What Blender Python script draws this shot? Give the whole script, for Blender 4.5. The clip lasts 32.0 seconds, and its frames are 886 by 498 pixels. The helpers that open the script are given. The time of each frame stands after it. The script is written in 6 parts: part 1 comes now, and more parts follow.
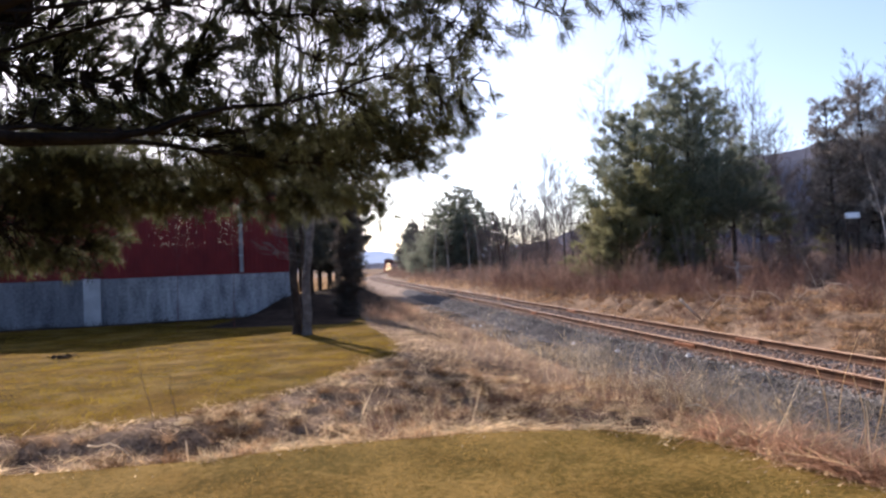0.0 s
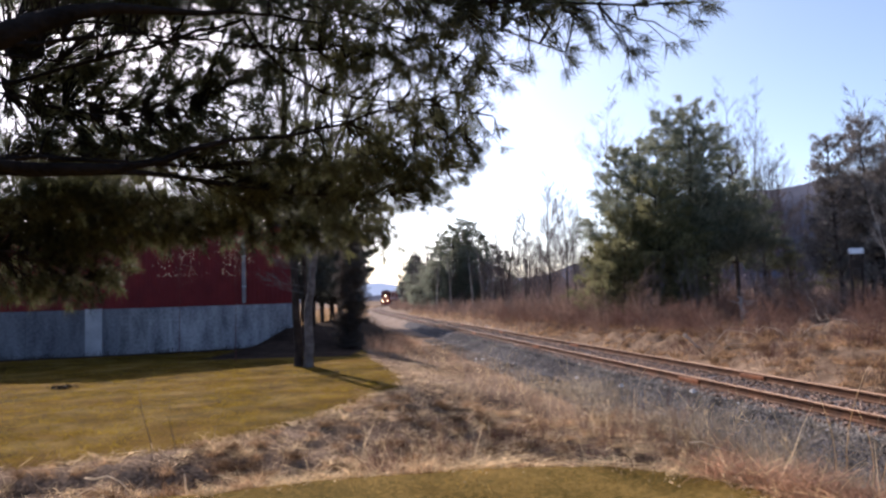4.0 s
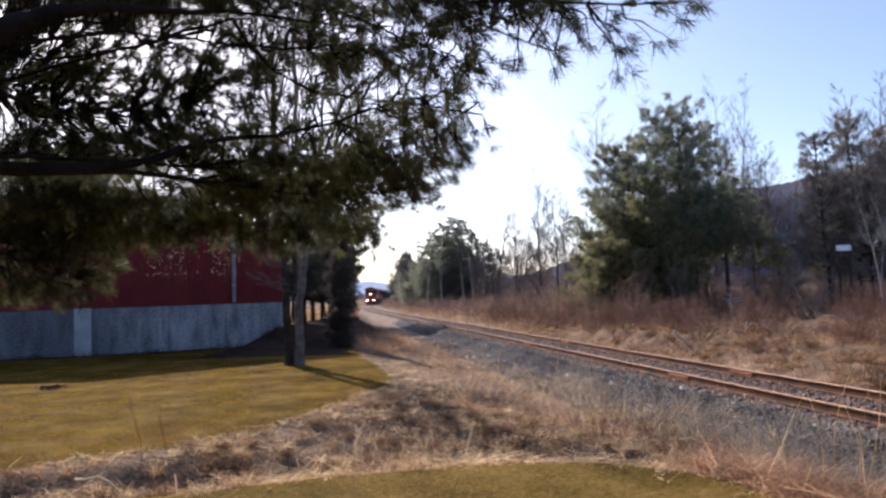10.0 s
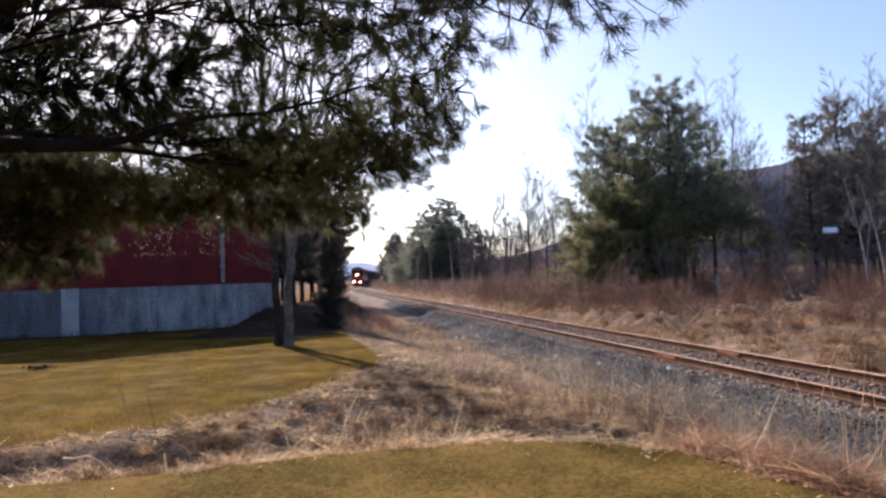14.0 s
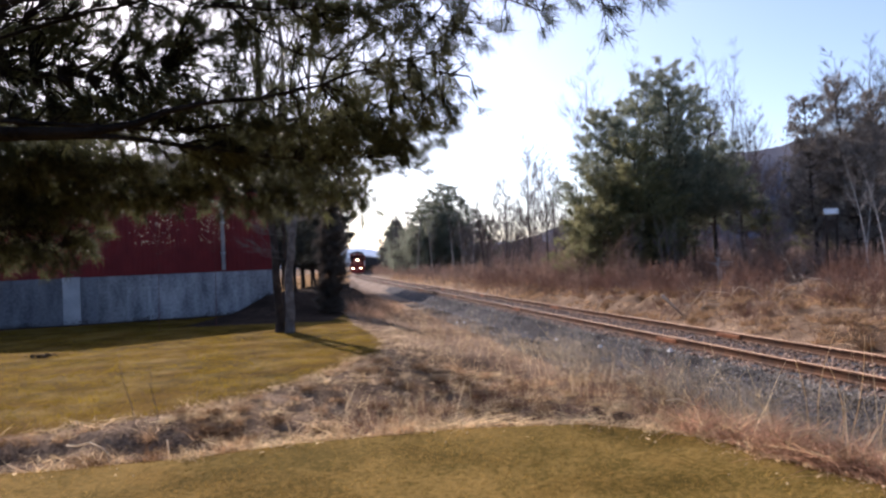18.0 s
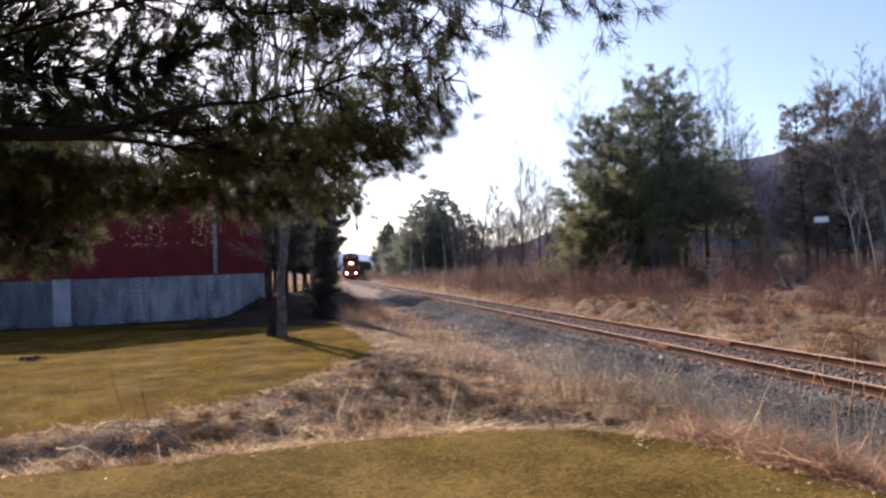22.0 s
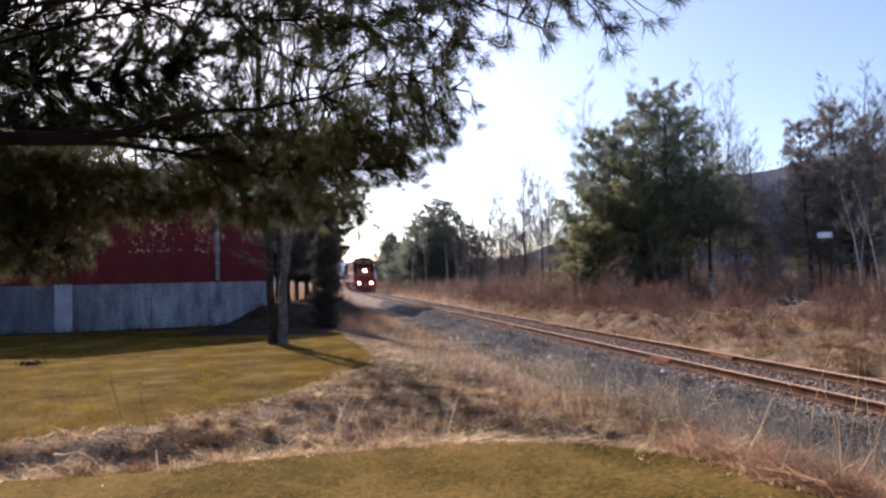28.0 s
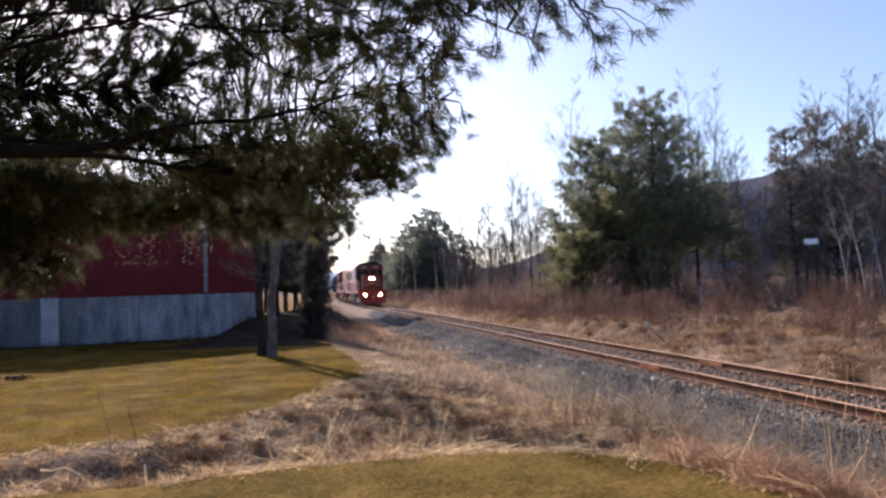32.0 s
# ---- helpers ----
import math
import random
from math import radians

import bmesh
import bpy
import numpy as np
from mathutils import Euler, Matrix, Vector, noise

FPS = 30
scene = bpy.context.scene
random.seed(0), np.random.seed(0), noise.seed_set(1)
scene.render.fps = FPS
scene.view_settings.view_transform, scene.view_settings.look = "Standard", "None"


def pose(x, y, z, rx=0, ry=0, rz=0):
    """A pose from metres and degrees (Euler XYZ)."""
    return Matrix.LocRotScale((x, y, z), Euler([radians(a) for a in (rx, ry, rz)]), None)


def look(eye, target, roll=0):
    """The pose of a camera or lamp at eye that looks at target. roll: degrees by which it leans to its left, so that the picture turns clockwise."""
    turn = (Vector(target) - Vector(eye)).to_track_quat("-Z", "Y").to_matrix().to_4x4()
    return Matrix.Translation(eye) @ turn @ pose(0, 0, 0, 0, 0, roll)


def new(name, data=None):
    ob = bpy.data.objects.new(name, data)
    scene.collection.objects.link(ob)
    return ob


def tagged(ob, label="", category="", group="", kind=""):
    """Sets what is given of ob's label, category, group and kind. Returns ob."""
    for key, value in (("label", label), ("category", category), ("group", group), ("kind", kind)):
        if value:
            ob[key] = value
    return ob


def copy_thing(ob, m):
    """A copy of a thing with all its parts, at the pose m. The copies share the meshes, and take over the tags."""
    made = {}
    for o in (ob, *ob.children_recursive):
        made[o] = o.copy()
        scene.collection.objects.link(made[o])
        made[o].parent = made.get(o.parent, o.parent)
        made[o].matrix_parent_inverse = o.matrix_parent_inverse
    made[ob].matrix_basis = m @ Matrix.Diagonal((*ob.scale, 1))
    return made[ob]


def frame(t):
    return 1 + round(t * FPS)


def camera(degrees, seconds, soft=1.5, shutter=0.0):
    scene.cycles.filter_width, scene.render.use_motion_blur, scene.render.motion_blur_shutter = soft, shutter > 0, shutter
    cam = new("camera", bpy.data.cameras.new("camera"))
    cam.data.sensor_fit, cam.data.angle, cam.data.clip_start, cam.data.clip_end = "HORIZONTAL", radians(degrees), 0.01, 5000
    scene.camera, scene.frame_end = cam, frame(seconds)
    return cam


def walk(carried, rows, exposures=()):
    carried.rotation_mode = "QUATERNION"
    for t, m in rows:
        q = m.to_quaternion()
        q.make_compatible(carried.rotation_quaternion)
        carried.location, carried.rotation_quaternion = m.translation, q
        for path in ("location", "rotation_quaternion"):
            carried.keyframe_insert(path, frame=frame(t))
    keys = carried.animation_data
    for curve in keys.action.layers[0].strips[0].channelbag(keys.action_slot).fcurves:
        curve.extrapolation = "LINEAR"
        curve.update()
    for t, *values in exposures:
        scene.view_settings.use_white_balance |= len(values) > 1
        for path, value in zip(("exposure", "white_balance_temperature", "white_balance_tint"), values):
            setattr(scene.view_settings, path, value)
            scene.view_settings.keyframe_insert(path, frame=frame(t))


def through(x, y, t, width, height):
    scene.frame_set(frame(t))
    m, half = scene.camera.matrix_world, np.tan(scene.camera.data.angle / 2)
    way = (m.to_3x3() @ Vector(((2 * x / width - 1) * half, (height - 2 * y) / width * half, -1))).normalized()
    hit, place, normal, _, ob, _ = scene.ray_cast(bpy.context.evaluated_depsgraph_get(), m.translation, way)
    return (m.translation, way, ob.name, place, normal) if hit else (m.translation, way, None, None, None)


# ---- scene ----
ROWS = [
    (0, 0.016, -0.026, 1.875, 91.221, 2.204, 2.650),
    (0.5, 0.018, -0.021, 1.868, 91.809, 2.131, 2.723),
    (1, 0.016, -0.025, 1.871, 92.201, 1.775, 2.688),
    (1.5, 0.011, -0.014, 1.873, 92.566, 1.825, 2.854),
    (2, 0.006, -0.017, 1.868, 92.800, 1.619, 2.874),
    (2.5, 0.013, -0.019, 1.866, 92.753, 1.915, 2.993),
    (3, 0.014, -0.022, 1.873, 93.045, 2.013, 3.035),
    (3.5, 0.007, -0.018, 1.877, 93.503, 1.764, 3.001),
    (5.5, 0.014, -0.032, 1.877, 93.952, 2.080, 2.330),
    (6, 0.007, -0.034, 1.876, 93.939, 1.691, 2.347),
    (6.5, 0.004, -0.030, 1.875, 94.006, 1.621, 2.432),
    (7, 0.014, -0.039, 1.870, 93.988, 2.243, 2.228),
    (7.5, 0.009, -0.037, 1.879, 93.827, 1.888, 1.975),
    (8, 0.015, -0.040, 1.882, 93.822, 1.939, 2.060),
    (8.5, 0.009, -0.020, 1.876, 93.810, 1.996, 2.258),
    (9, 0.009, -0.038, 1.877, 93.731, 1.986, 2.209),
    (9.5, 0.007, -0.042, 1.876, 93.636, 1.795, 2.062),
    (10, 0.014, -0.036, 1.878, 93.592, 1.983, 2.135),
    (10.5, 0.009, -0.039, 1.877, 93.686, 1.776, 1.967),
    (11, 0.011, -0.044, 1.879, 93.653, 1.469, 1.784),
    (11.5, 0.011, -0.036, 1.875, 93.322, 1.712, 1.845),
    (12, 0.009, -0.028, 1.872, 93.028, 1.992, 1.699),
    (12.5, 0.016, -0.027, 1.871, 92.711, 1.902, 1.575),
    (13, 0.010, -0.029, 1.872, 92.484, 1.802, 1.603),
    (13.5, 0.009, -0.024, 1.874, 92.281, 1.629, 1.546),
    (14, 0.011, -0.028, 1.867, 92.103, 1.859, 1.306),
    (14.5, 0.013, -0.024, 1.868, 91.995, 2.012, 1.392),
    (16.5, 0.020, -0.013, 1.867, 91.146, 2.201, 1.280),
    (17, 0.017, -0.019, 1.860, 91.143, 2.179, 1.254),
    (17.5, 0.022, -0.013, 1.861, 91.038, 2.303, 1.345),
    (18, 0.024, -0.019, 1.862, 90.954, 2.423, 1.368),
    (18.5, 0.024, -0.016, 1.860, 90.857, 2.276, 1.453),
    (19, 0.026, -0.019, 1.857, 90.775, 2.355, 1.417),
    (19.5, 0.019, -0.026, 1.855, 90.682, 1.981, 1.691),
    (20, 0.009, -0.025, 1.861, 90.645, 1.399, 1.949),
    (20.5, 0.006, -0.032, 1.861, 90.998, 1.317, 1.810),
    (21, 0.002, -0.034, 1.861, 91.155, 1.065, 1.724),
    (21.5, 0.010, -0.032, 1.859, 91.366, 1.547, 1.332),
    (22, 0.010, -0.027, 1.859, 91.323, 1.981, 0.758),
    (22.5, 0.009, -0.025, 1.859, 91.379, 1.676, 0.634),
    (23, 0.007, -0.026, 1.860, 91.798, 1.700, 1.016),
    (23.5, 0.005, -0.021, 1.863, 92.102, 1.767, 1.204),
    (24, 0.007, -0.022, 1.858, 92.186, 1.566, 1.151),
    (24.5, 0.007, -0.014, 1.858, 92.204, 1.641, 1.121),
    (25, 0.009, -0.011, 1.853, 91.981, 1.620, 1.071),
    (25.5, 0.010, -0.006, 1.850, 91.706, 1.704, 1.164),
    (27.5, 0.012, -0.007, 1.854, 92.067, 1.091, 0.994),
    (28, 0.011, -0.007, 1.856, 92.135, 1.188, 0.928),
    (28.5, 0.010, -0.007, 1.860, 92.294, 1.202, 0.794),
    (29, 0.006, -0.013, 1.858, 92.354, 1.529, 0.844),
    (29.5, 0.008, -0.013, 1.857, 92.491, 1.662, 1.114),
    (30, 0.009, -0.017, 1.861, 92.521, 2.308, 0.744),
    (30.5, 0.011, -0.017, 1.867, 92.693, 2.075, 0.513),
    (31, 0.008, -0.014, 1.863, 92.834, 1.919, 0.268),
    (31.5, 0.004, -0.019, 1.858, 92.917, 1.822, 0.200),
    (32, -0.000, -0.000, 1.860, 92.862, 1.716, 0.086),
]
cam = camera(62.2, 32.0, soft=2.6)
walk(cam, [(r[0], pose(*r[1:])) for r in ROWS], [(0.0, 0.33, 6030, 18), (3.0, 0.15, 6010, 18), (8.0, 0.09, 5990, 18), (14.0, 0.12, 5990, 18), (19.0, 0.17, 6010, 18), (25.0, 0.15, 6000, 18), (32.0, 0.09, 5990, 18)])

# ---- light: clear late-winter sun, ahead and to the left, 32 degrees high ----
SUN_EL, SUN_AZ = radians(32), radians(-29)
sun_dir = Vector((math.sin(SUN_AZ) * math.cos(SUN_EL), math.cos(SUN_AZ) * math.cos(SUN_EL), math.sin(SUN_EL)))
world = bpy.data.worlds.new("sky")
scene.world = world
world.use_nodes = True
wn, wl = world.node_tree.nodes, world.node_tree.links
sky = wn.new("ShaderNodeTexSky")
sky.sky_type, sky.sun_disc = "NISHITA", False
sky.sun_elevation, sky.sun_rotation, sky.altitude = SUN_EL, SUN_AZ, 700
sky.air_density, sky.dust_density, sky.ozone_density = 0.84, 2.2, 0.75
wn["Background"].inputs["Strength"].default_value = 0.188
wl.new(sky.outputs["Color"], wn["Background"].inputs["Color"])
sun = new("sun", bpy.data.lights.new("sun", "SUN"))
sun.data.energy, sun.data.angle, sun.data.color = 6.2, radians(0.55), (1.0, 0.888, 0.785)
sun.matrix_world = look(sun_dir * 80, (0, 0, 0))


# ---- materials ----
def material(name, a, b, scale=4.0, rough=0.85, bump=0.25, fine=40.0, spec=0.25, metal=0.0, vary=0.0, island=0.0, mix2=0.35, drip=0.0):
    """Noise at two scales between colours a and b, bump, and a variation from object to object or piece to piece."""
    m = bpy.data.materials.new(name)
    m.use_nodes = True
    n, l = m.node_tree.nodes, m.node_tree.links
    p = n["Principled BSDF"]
    tc = n.new("ShaderNodeTexCoord")
    n1, n2 = n.new("ShaderNodeTexNoise"), n.new("ShaderNodeTexNoise")
    n1.inputs["Scale"].default_value, n1.inputs["Detail"].default_value = scale, 5
    n2.inputs["Scale"].default_value, n2.inputs["Detail"].default_value = fine, 3
    if drip:
        mp = n.new("ShaderNodeMapping")
        mp.inputs["Scale"].default_value = (1, 1, drip)
        l.new(tc.outputs["Object"], mp.inputs["Vector"])
        l.new(mp.outputs[0], n1.inputs["Vector"])
    else:
        l.new(tc.outputs["Object"], n1.inputs["Vector"])
    l.new(tc.outputs["Object"], n2.inputs["Vector"])
    add = n.new("ShaderNodeMath")
    add.operation = "MULTIPLY_ADD"
    add.inputs[1].default_value = mix2
    l.new(n2.outputs["Fac"], add.inputs[0])
    l.new(n1.outputs["Fac"], add.inputs[2])
    ramp = n.new("ShaderNodeValToRGB")
    ramp.color_ramp.elements[0].position, ramp.color_ramp.elements[0].color = 0.35 + mix2 * 0.4, (*a, 1)
    ramp.color_ramp.elements[1].position, ramp.color_ramp.elements[1].color = 0.65 + mix2 * 0.6, (*b, 1)
    l.new(add.outputs[0], ramp.inputs["Fac"])
    out = ramp.outputs["Color"]
    for amount, kind, socket in ((vary, "ShaderNodeObjectInfo", "Random"), (island, "ShaderNodeNewGeometry", "Random Per Island")):
        if amount:
            src = n.new(kind)
            mr = n.new("ShaderNodeMapRange")
            mr.inputs["To Min"].default_value, mr.inputs["To Max"].default_value = 1 - amount, 1 + amount
            l.new(src.outputs[socket], mr.inputs["Value"])
            hsv = n.new("ShaderNodeHueSaturation")
            l.new(mr.outputs[0], hsv.inputs["Value"])
            l.new(out, hsv.inputs["Color"])
            out = hsv.outputs["Color"]
    l.new(out, p.inputs["Base Color"])
    p.inputs["Roughness"].default_value, p.inputs["Metallic"].default_value = rough, metal
    p.inputs["Specular IOR Level"].default_value = spec
    if bump:
        bp = n.new("ShaderNodeBump")
        bp.inputs["Strength"].default_value, bp.inputs["Distance"].default_value = bump, 0.02
        l.new(n2.outputs["Fac"], bp.inputs["Height"])
        l.new(bp.outputs[0], p.inputs["Normal"])
    return m


def leaf_material(name, a, b, island=0.35, through=0.35, rough=0.55):
    """Thin foliage that lets some light through."""
    m = material(name, a, b, 1.5, rough, 0, 20, 0.3 if rough < 0.6 else 0.06, island=island)
    n, l = m.node_tree.nodes, m.node_tree.links
    p, o = n["Principled BSDF"], n["Material Output"]
    tr, mx = n.new("ShaderNodeBsdfTranslucent"), n.new("ShaderNodeMixShader")
    l.new(p.inputs["Base Color"].links[0].from_socket, tr.inputs["Color"])
    mx.inputs["Fac"].default_value = through
    l.new(p.outputs[0], mx.inputs[1])
    l.new(tr.outputs[0], mx.inputs[2])
    l.new(mx.outputs[0], o.inputs["Surface"])
    return m


def glow(name, color, strength):
    m = material(name, color, color)
    p = m.node_tree.nodes["Principled BSDF"]
    p.inputs["Emission Color"].default_value, p.inputs["Emission Strength"].default_value = (*color, 1), strength
    return m


BARK = material("grey_bark", (0.085, 0.072, 0.064), (0.225, 0.2, 0.18), 5, 0.95, 0.9, 30)
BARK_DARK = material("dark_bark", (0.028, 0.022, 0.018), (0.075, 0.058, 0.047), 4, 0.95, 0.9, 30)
BARK_BLACK = material("blackish_pine_bark", (0.01, 0.0085, 0.0075), (0.034, 0.027, 0.023), 4, 0.95, 0.9, 30, 0.1)
BIRCH_BARK = material("white_birch_bark", (0.38, 0.35, 0.32), (0.72, 0.69, 0.65), 3, 0.85, 0.4, 14)
BARK_PALE = material("pale_bark", (0.26, 0.235, 0.21), (0.5, 0.46, 0.42), 2, 0.9, 0.6, 14)
BARK_RED = material("reddish_sapling_bark", (0.11, 0.03, 0.028), (0.19, 0.06, 0.05), 3, 0.9, 0.3, 30)
BONE = leaf_material("bleached_stalk", (0.66, 0.54, 0.38), (0.88, 0.78, 0.6), 0.3, 0.5, 0.8)
DRIFTWOOD = material("sunbleached_dead_wood", (0.44, 0.33, 0.235), (0.72, 0.59, 0.44), 2, 0.9, 0.6, 14)
TWIG = material("bare_twig", (0.09, 0.074, 0.068), (0.2, 0.165, 0.15), 2, 0.95, 0, 20, island=0.25)
NEEDLE = leaf_material("pine_needles", (0.05, 0.055, 0.028), (0.145, 0.145, 0.062), 0.65, 0.58, 0.38)
# needle colour raised to carry the hazy veil over these pines
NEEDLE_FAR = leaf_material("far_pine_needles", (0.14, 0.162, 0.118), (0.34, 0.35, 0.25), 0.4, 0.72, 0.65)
NEEDLE_OLIVE = leaf_material("olive_pine_needles", (0.135, 0.14, 0.07), (0.31, 0.29, 0.145), 0.4, 0.65)
NEEDLE_CEDAR = leaf_material("dull_cedar_foliage", (0.058, 0.05, 0.042), (0.145, 0.12, 0.098), 0.4, 0.3)
NEEDLE_BROWN = leaf_material("brownish_pine_needles", (0.14, 0.122, 0.108), (0.33, 0.295, 0.26), 0.4, 0.4)
# distance haze is put into this paler, greyer needle colour
NEEDLE_HAZE = leaf_material("haze_tinted_pine_needles", (0.18, 0.195, 0.15), (0.32, 0.335, 0.255), 0.3, 0.8, 0.85)
UNDER = material("grey_brown_undergrowth", (0.2, 0.138, 0.11), (0.42, 0.3, 0.24), 1, 0.95, 0, 20, island=0.4)
NEEDLE_DARK = leaf_material("dark_spruce_needles", (0.04, 0.044, 0.036), (0.09, 0.09, 0.066), 0.4, 0.25)
DRY = leaf_material("dry_grass", (0.26, 0.15, 0.078), (0.58, 0.39, 0.222), 0.7, 0.5, 0.8)
DRY_PALE = leaf_material("bleached_grass", (0.5, 0.345, 0.183), (0.83, 0.655, 0.400), 0.55, 0.5, 0.8)
THATCH = leaf_material("matted_thatch", (0.27, 0.186, 0.115), (0.7, 0.535, 0.352), 0.8, 0.5, 0.85)
ASHEN = leaf_material("ashen_weeds", (0.2, 0.16, 0.117), (0.48, 0.4, 0.287), 0.6, 0.45, 0.85)
PALE_LEAF = leaf_material("pale_dry_leaves", (0.42, 0.32, 0.25), (0.7, 0.58, 0.47), 0.5, 0.4, 0.8)
WEED = leaf_material("pinkish_weeds", (0.17, 0.1, 0.068), (0.4, 0.265, 0.174), 0.65, 0.5, 0.8)
FAR_BRUSH = leaf_material("pale_brown_brush", (0.18, 0.118, 0.09), (0.38, 0.258, 0.196), 0.55, 0.3, 0.9)
CLUMP_PINK = leaf_material("pinkish_tan_grass", (0.19, 0.113, 0.070), (0.43, 0.285, 0.174), 0.7, 0.5, 0.8)
OLIVE_BLADE = leaf_material("olive_lawn_blades", (0.19, 0.13, 0.035), (0.46, 0.29, 0.085), 0.5, 0.45, 0.7)
RUSSET = leaf_material("russet_grass", (0.125, 0.07, 0.036), (0.33, 0.205, 0.108), 0.5, 0.4, 0.85)
CLUMP = leaf_material("bright_tan_grass", (0.38, 0.215, 0.13), (0.68, 0.44, 0.285), 0.5, 0.5, 0.8)
BRUSH = leaf_material("brown_brush", (0.122, 0.07, 0.054), (0.285, 0.168, 0.122), 0.5, 0.25, 0.9)
LAWN_BLADE = leaf_material("lawn_blades", (0.146, 0.1, 0.013), (0.305, 0.205, 0.032), 0.25, 0.78, 0.8)
STONE = material("ballast_stone", (0.055, 0.049, 0.043), (0.31, 0.27, 0.22), 0.7, 0.9, 0.5, 60, island=0.75)
WHITE_STONE = material("white_stone", (0.6, 0.57, 0.5), (0.85, 0.82, 0.74), 5, 0.8, 0.5, 40)
RUST = material("rusty_rail", (0.15, 0.056, 0.026), (0.42, 0.165, 0.07), 2.5, 0.75, 0.4, 60)
# rust colour darkened for the shade under the rail head
RUST_SHADE = material("shaded_rusty_web", (0.06, 0.027, 0.013), (0.155, 0.068, 0.03), 2.5, 0.85, 0.4, 60)
STONE_RUST = material("rust_stained_stone", (0.2, 0.128, 0.088), (0.46, 0.315, 0.22), 6, 0.9, 0.5, 60, island=0.6)
RAIL_HEAD = material("worn_rail_head", (0.25, 0.128, 0.058), (0.4, 0.22, 0.11), 3, 0.5, 0.1, 60, 0.5, 0.3)
TIE = material("weathered_tie", (0.1, 0.07, 0.055), (0.26, 0.17, 0.12), 3, 0.95, 0.8, 25, vary=0.35)
RED_SIDING = material("red_siding", (0.14, 0.013, 0.015), (0.2, 0.02, 0.02), 1.2, 0.6, 0.1, 30)
CONCRETE = material("stained_concrete", (0.15, 0.155, 0.17), (0.42, 0.42, 0.43), 2.2, 0.9, 0.4, 9, vary=0.22, mix2=0.6, drip=0.3)
CONCRETE_DARK = material("dark_concrete", (0.1, 0.105, 0.12), (0.25, 0.255, 0.27), 1.6, 0.9, 0.4, 9, vary=0.15, mix2=0.6, drip=0.3)
PIPE = material("weathered_pipe", (0.24, 0.225, 0.225), (0.4, 0.38, 0.38), 1.2, 0.6, 0.2, 14)
CONCRETE_PALE = material("pale_concrete", (0.38, 0.385, 0.4), (0.55, 0.55, 0.55), 1.5, 0.9, 0.4, 14)
GALV = material("grey_metal", (0.42, 0.43, 0.45), (0.6, 0.61, 0.63), 3, 0.5, 0.1, 40, 0.5, 0.3)
ROOF = material("dark_roofing", (0.07, 0.065, 0.07), (0.13, 0.12, 0.12), 2, 0.8, 0.3, 30)
LOCO_RED = material("faded_red_paint", (0.17, 0.017, 0.012), (0.3, 0.034, 0.02), 1.0, 0.35, 0.05, 20, 0.4)
STRIPE = material("faded_salmon_stripe", (0.5, 0.22, 0.15), (0.68, 0.36, 0.26), 2, 0.5, 0.05, 20)
TRUCK_GREY = material("dusty_silver_truck", (0.25, 0.22, 0.2), (0.46, 0.42, 0.39), 2, 0.6, 0.2, 25)
BLACK = material("grimy_black", (0.018, 0.017, 0.017), (0.06, 0.052, 0.048), 2, 0.7, 0.2, 25)
STEEL = material("worn_steel", (0.2, 0.17, 0.15), (0.4, 0.36, 0.33), 3, 0.5, 0.2, 40, 0.5, 0.6)
GLASS_DARK = material("dark_cab_glass", (0.01, 0.012, 0.015), (0.02, 0.022, 0.025), 2, 0.08, 0, 20, 0.6)
WHITE_PAINT = material("white_paint", (0.66, 0.65, 0.63), (0.82, 0.81, 0.79), 2, 0.5, 0.1, 30)
CAR_GREY = material("dark_grey_car_paint", (0.05, 0.052, 0.06), (0.1, 0.1, 0.11), 1, 0.7, 0.1, 20)
LAMP = glow("warm_lamp", (1.0, 0.76, 0.4), 30.0)


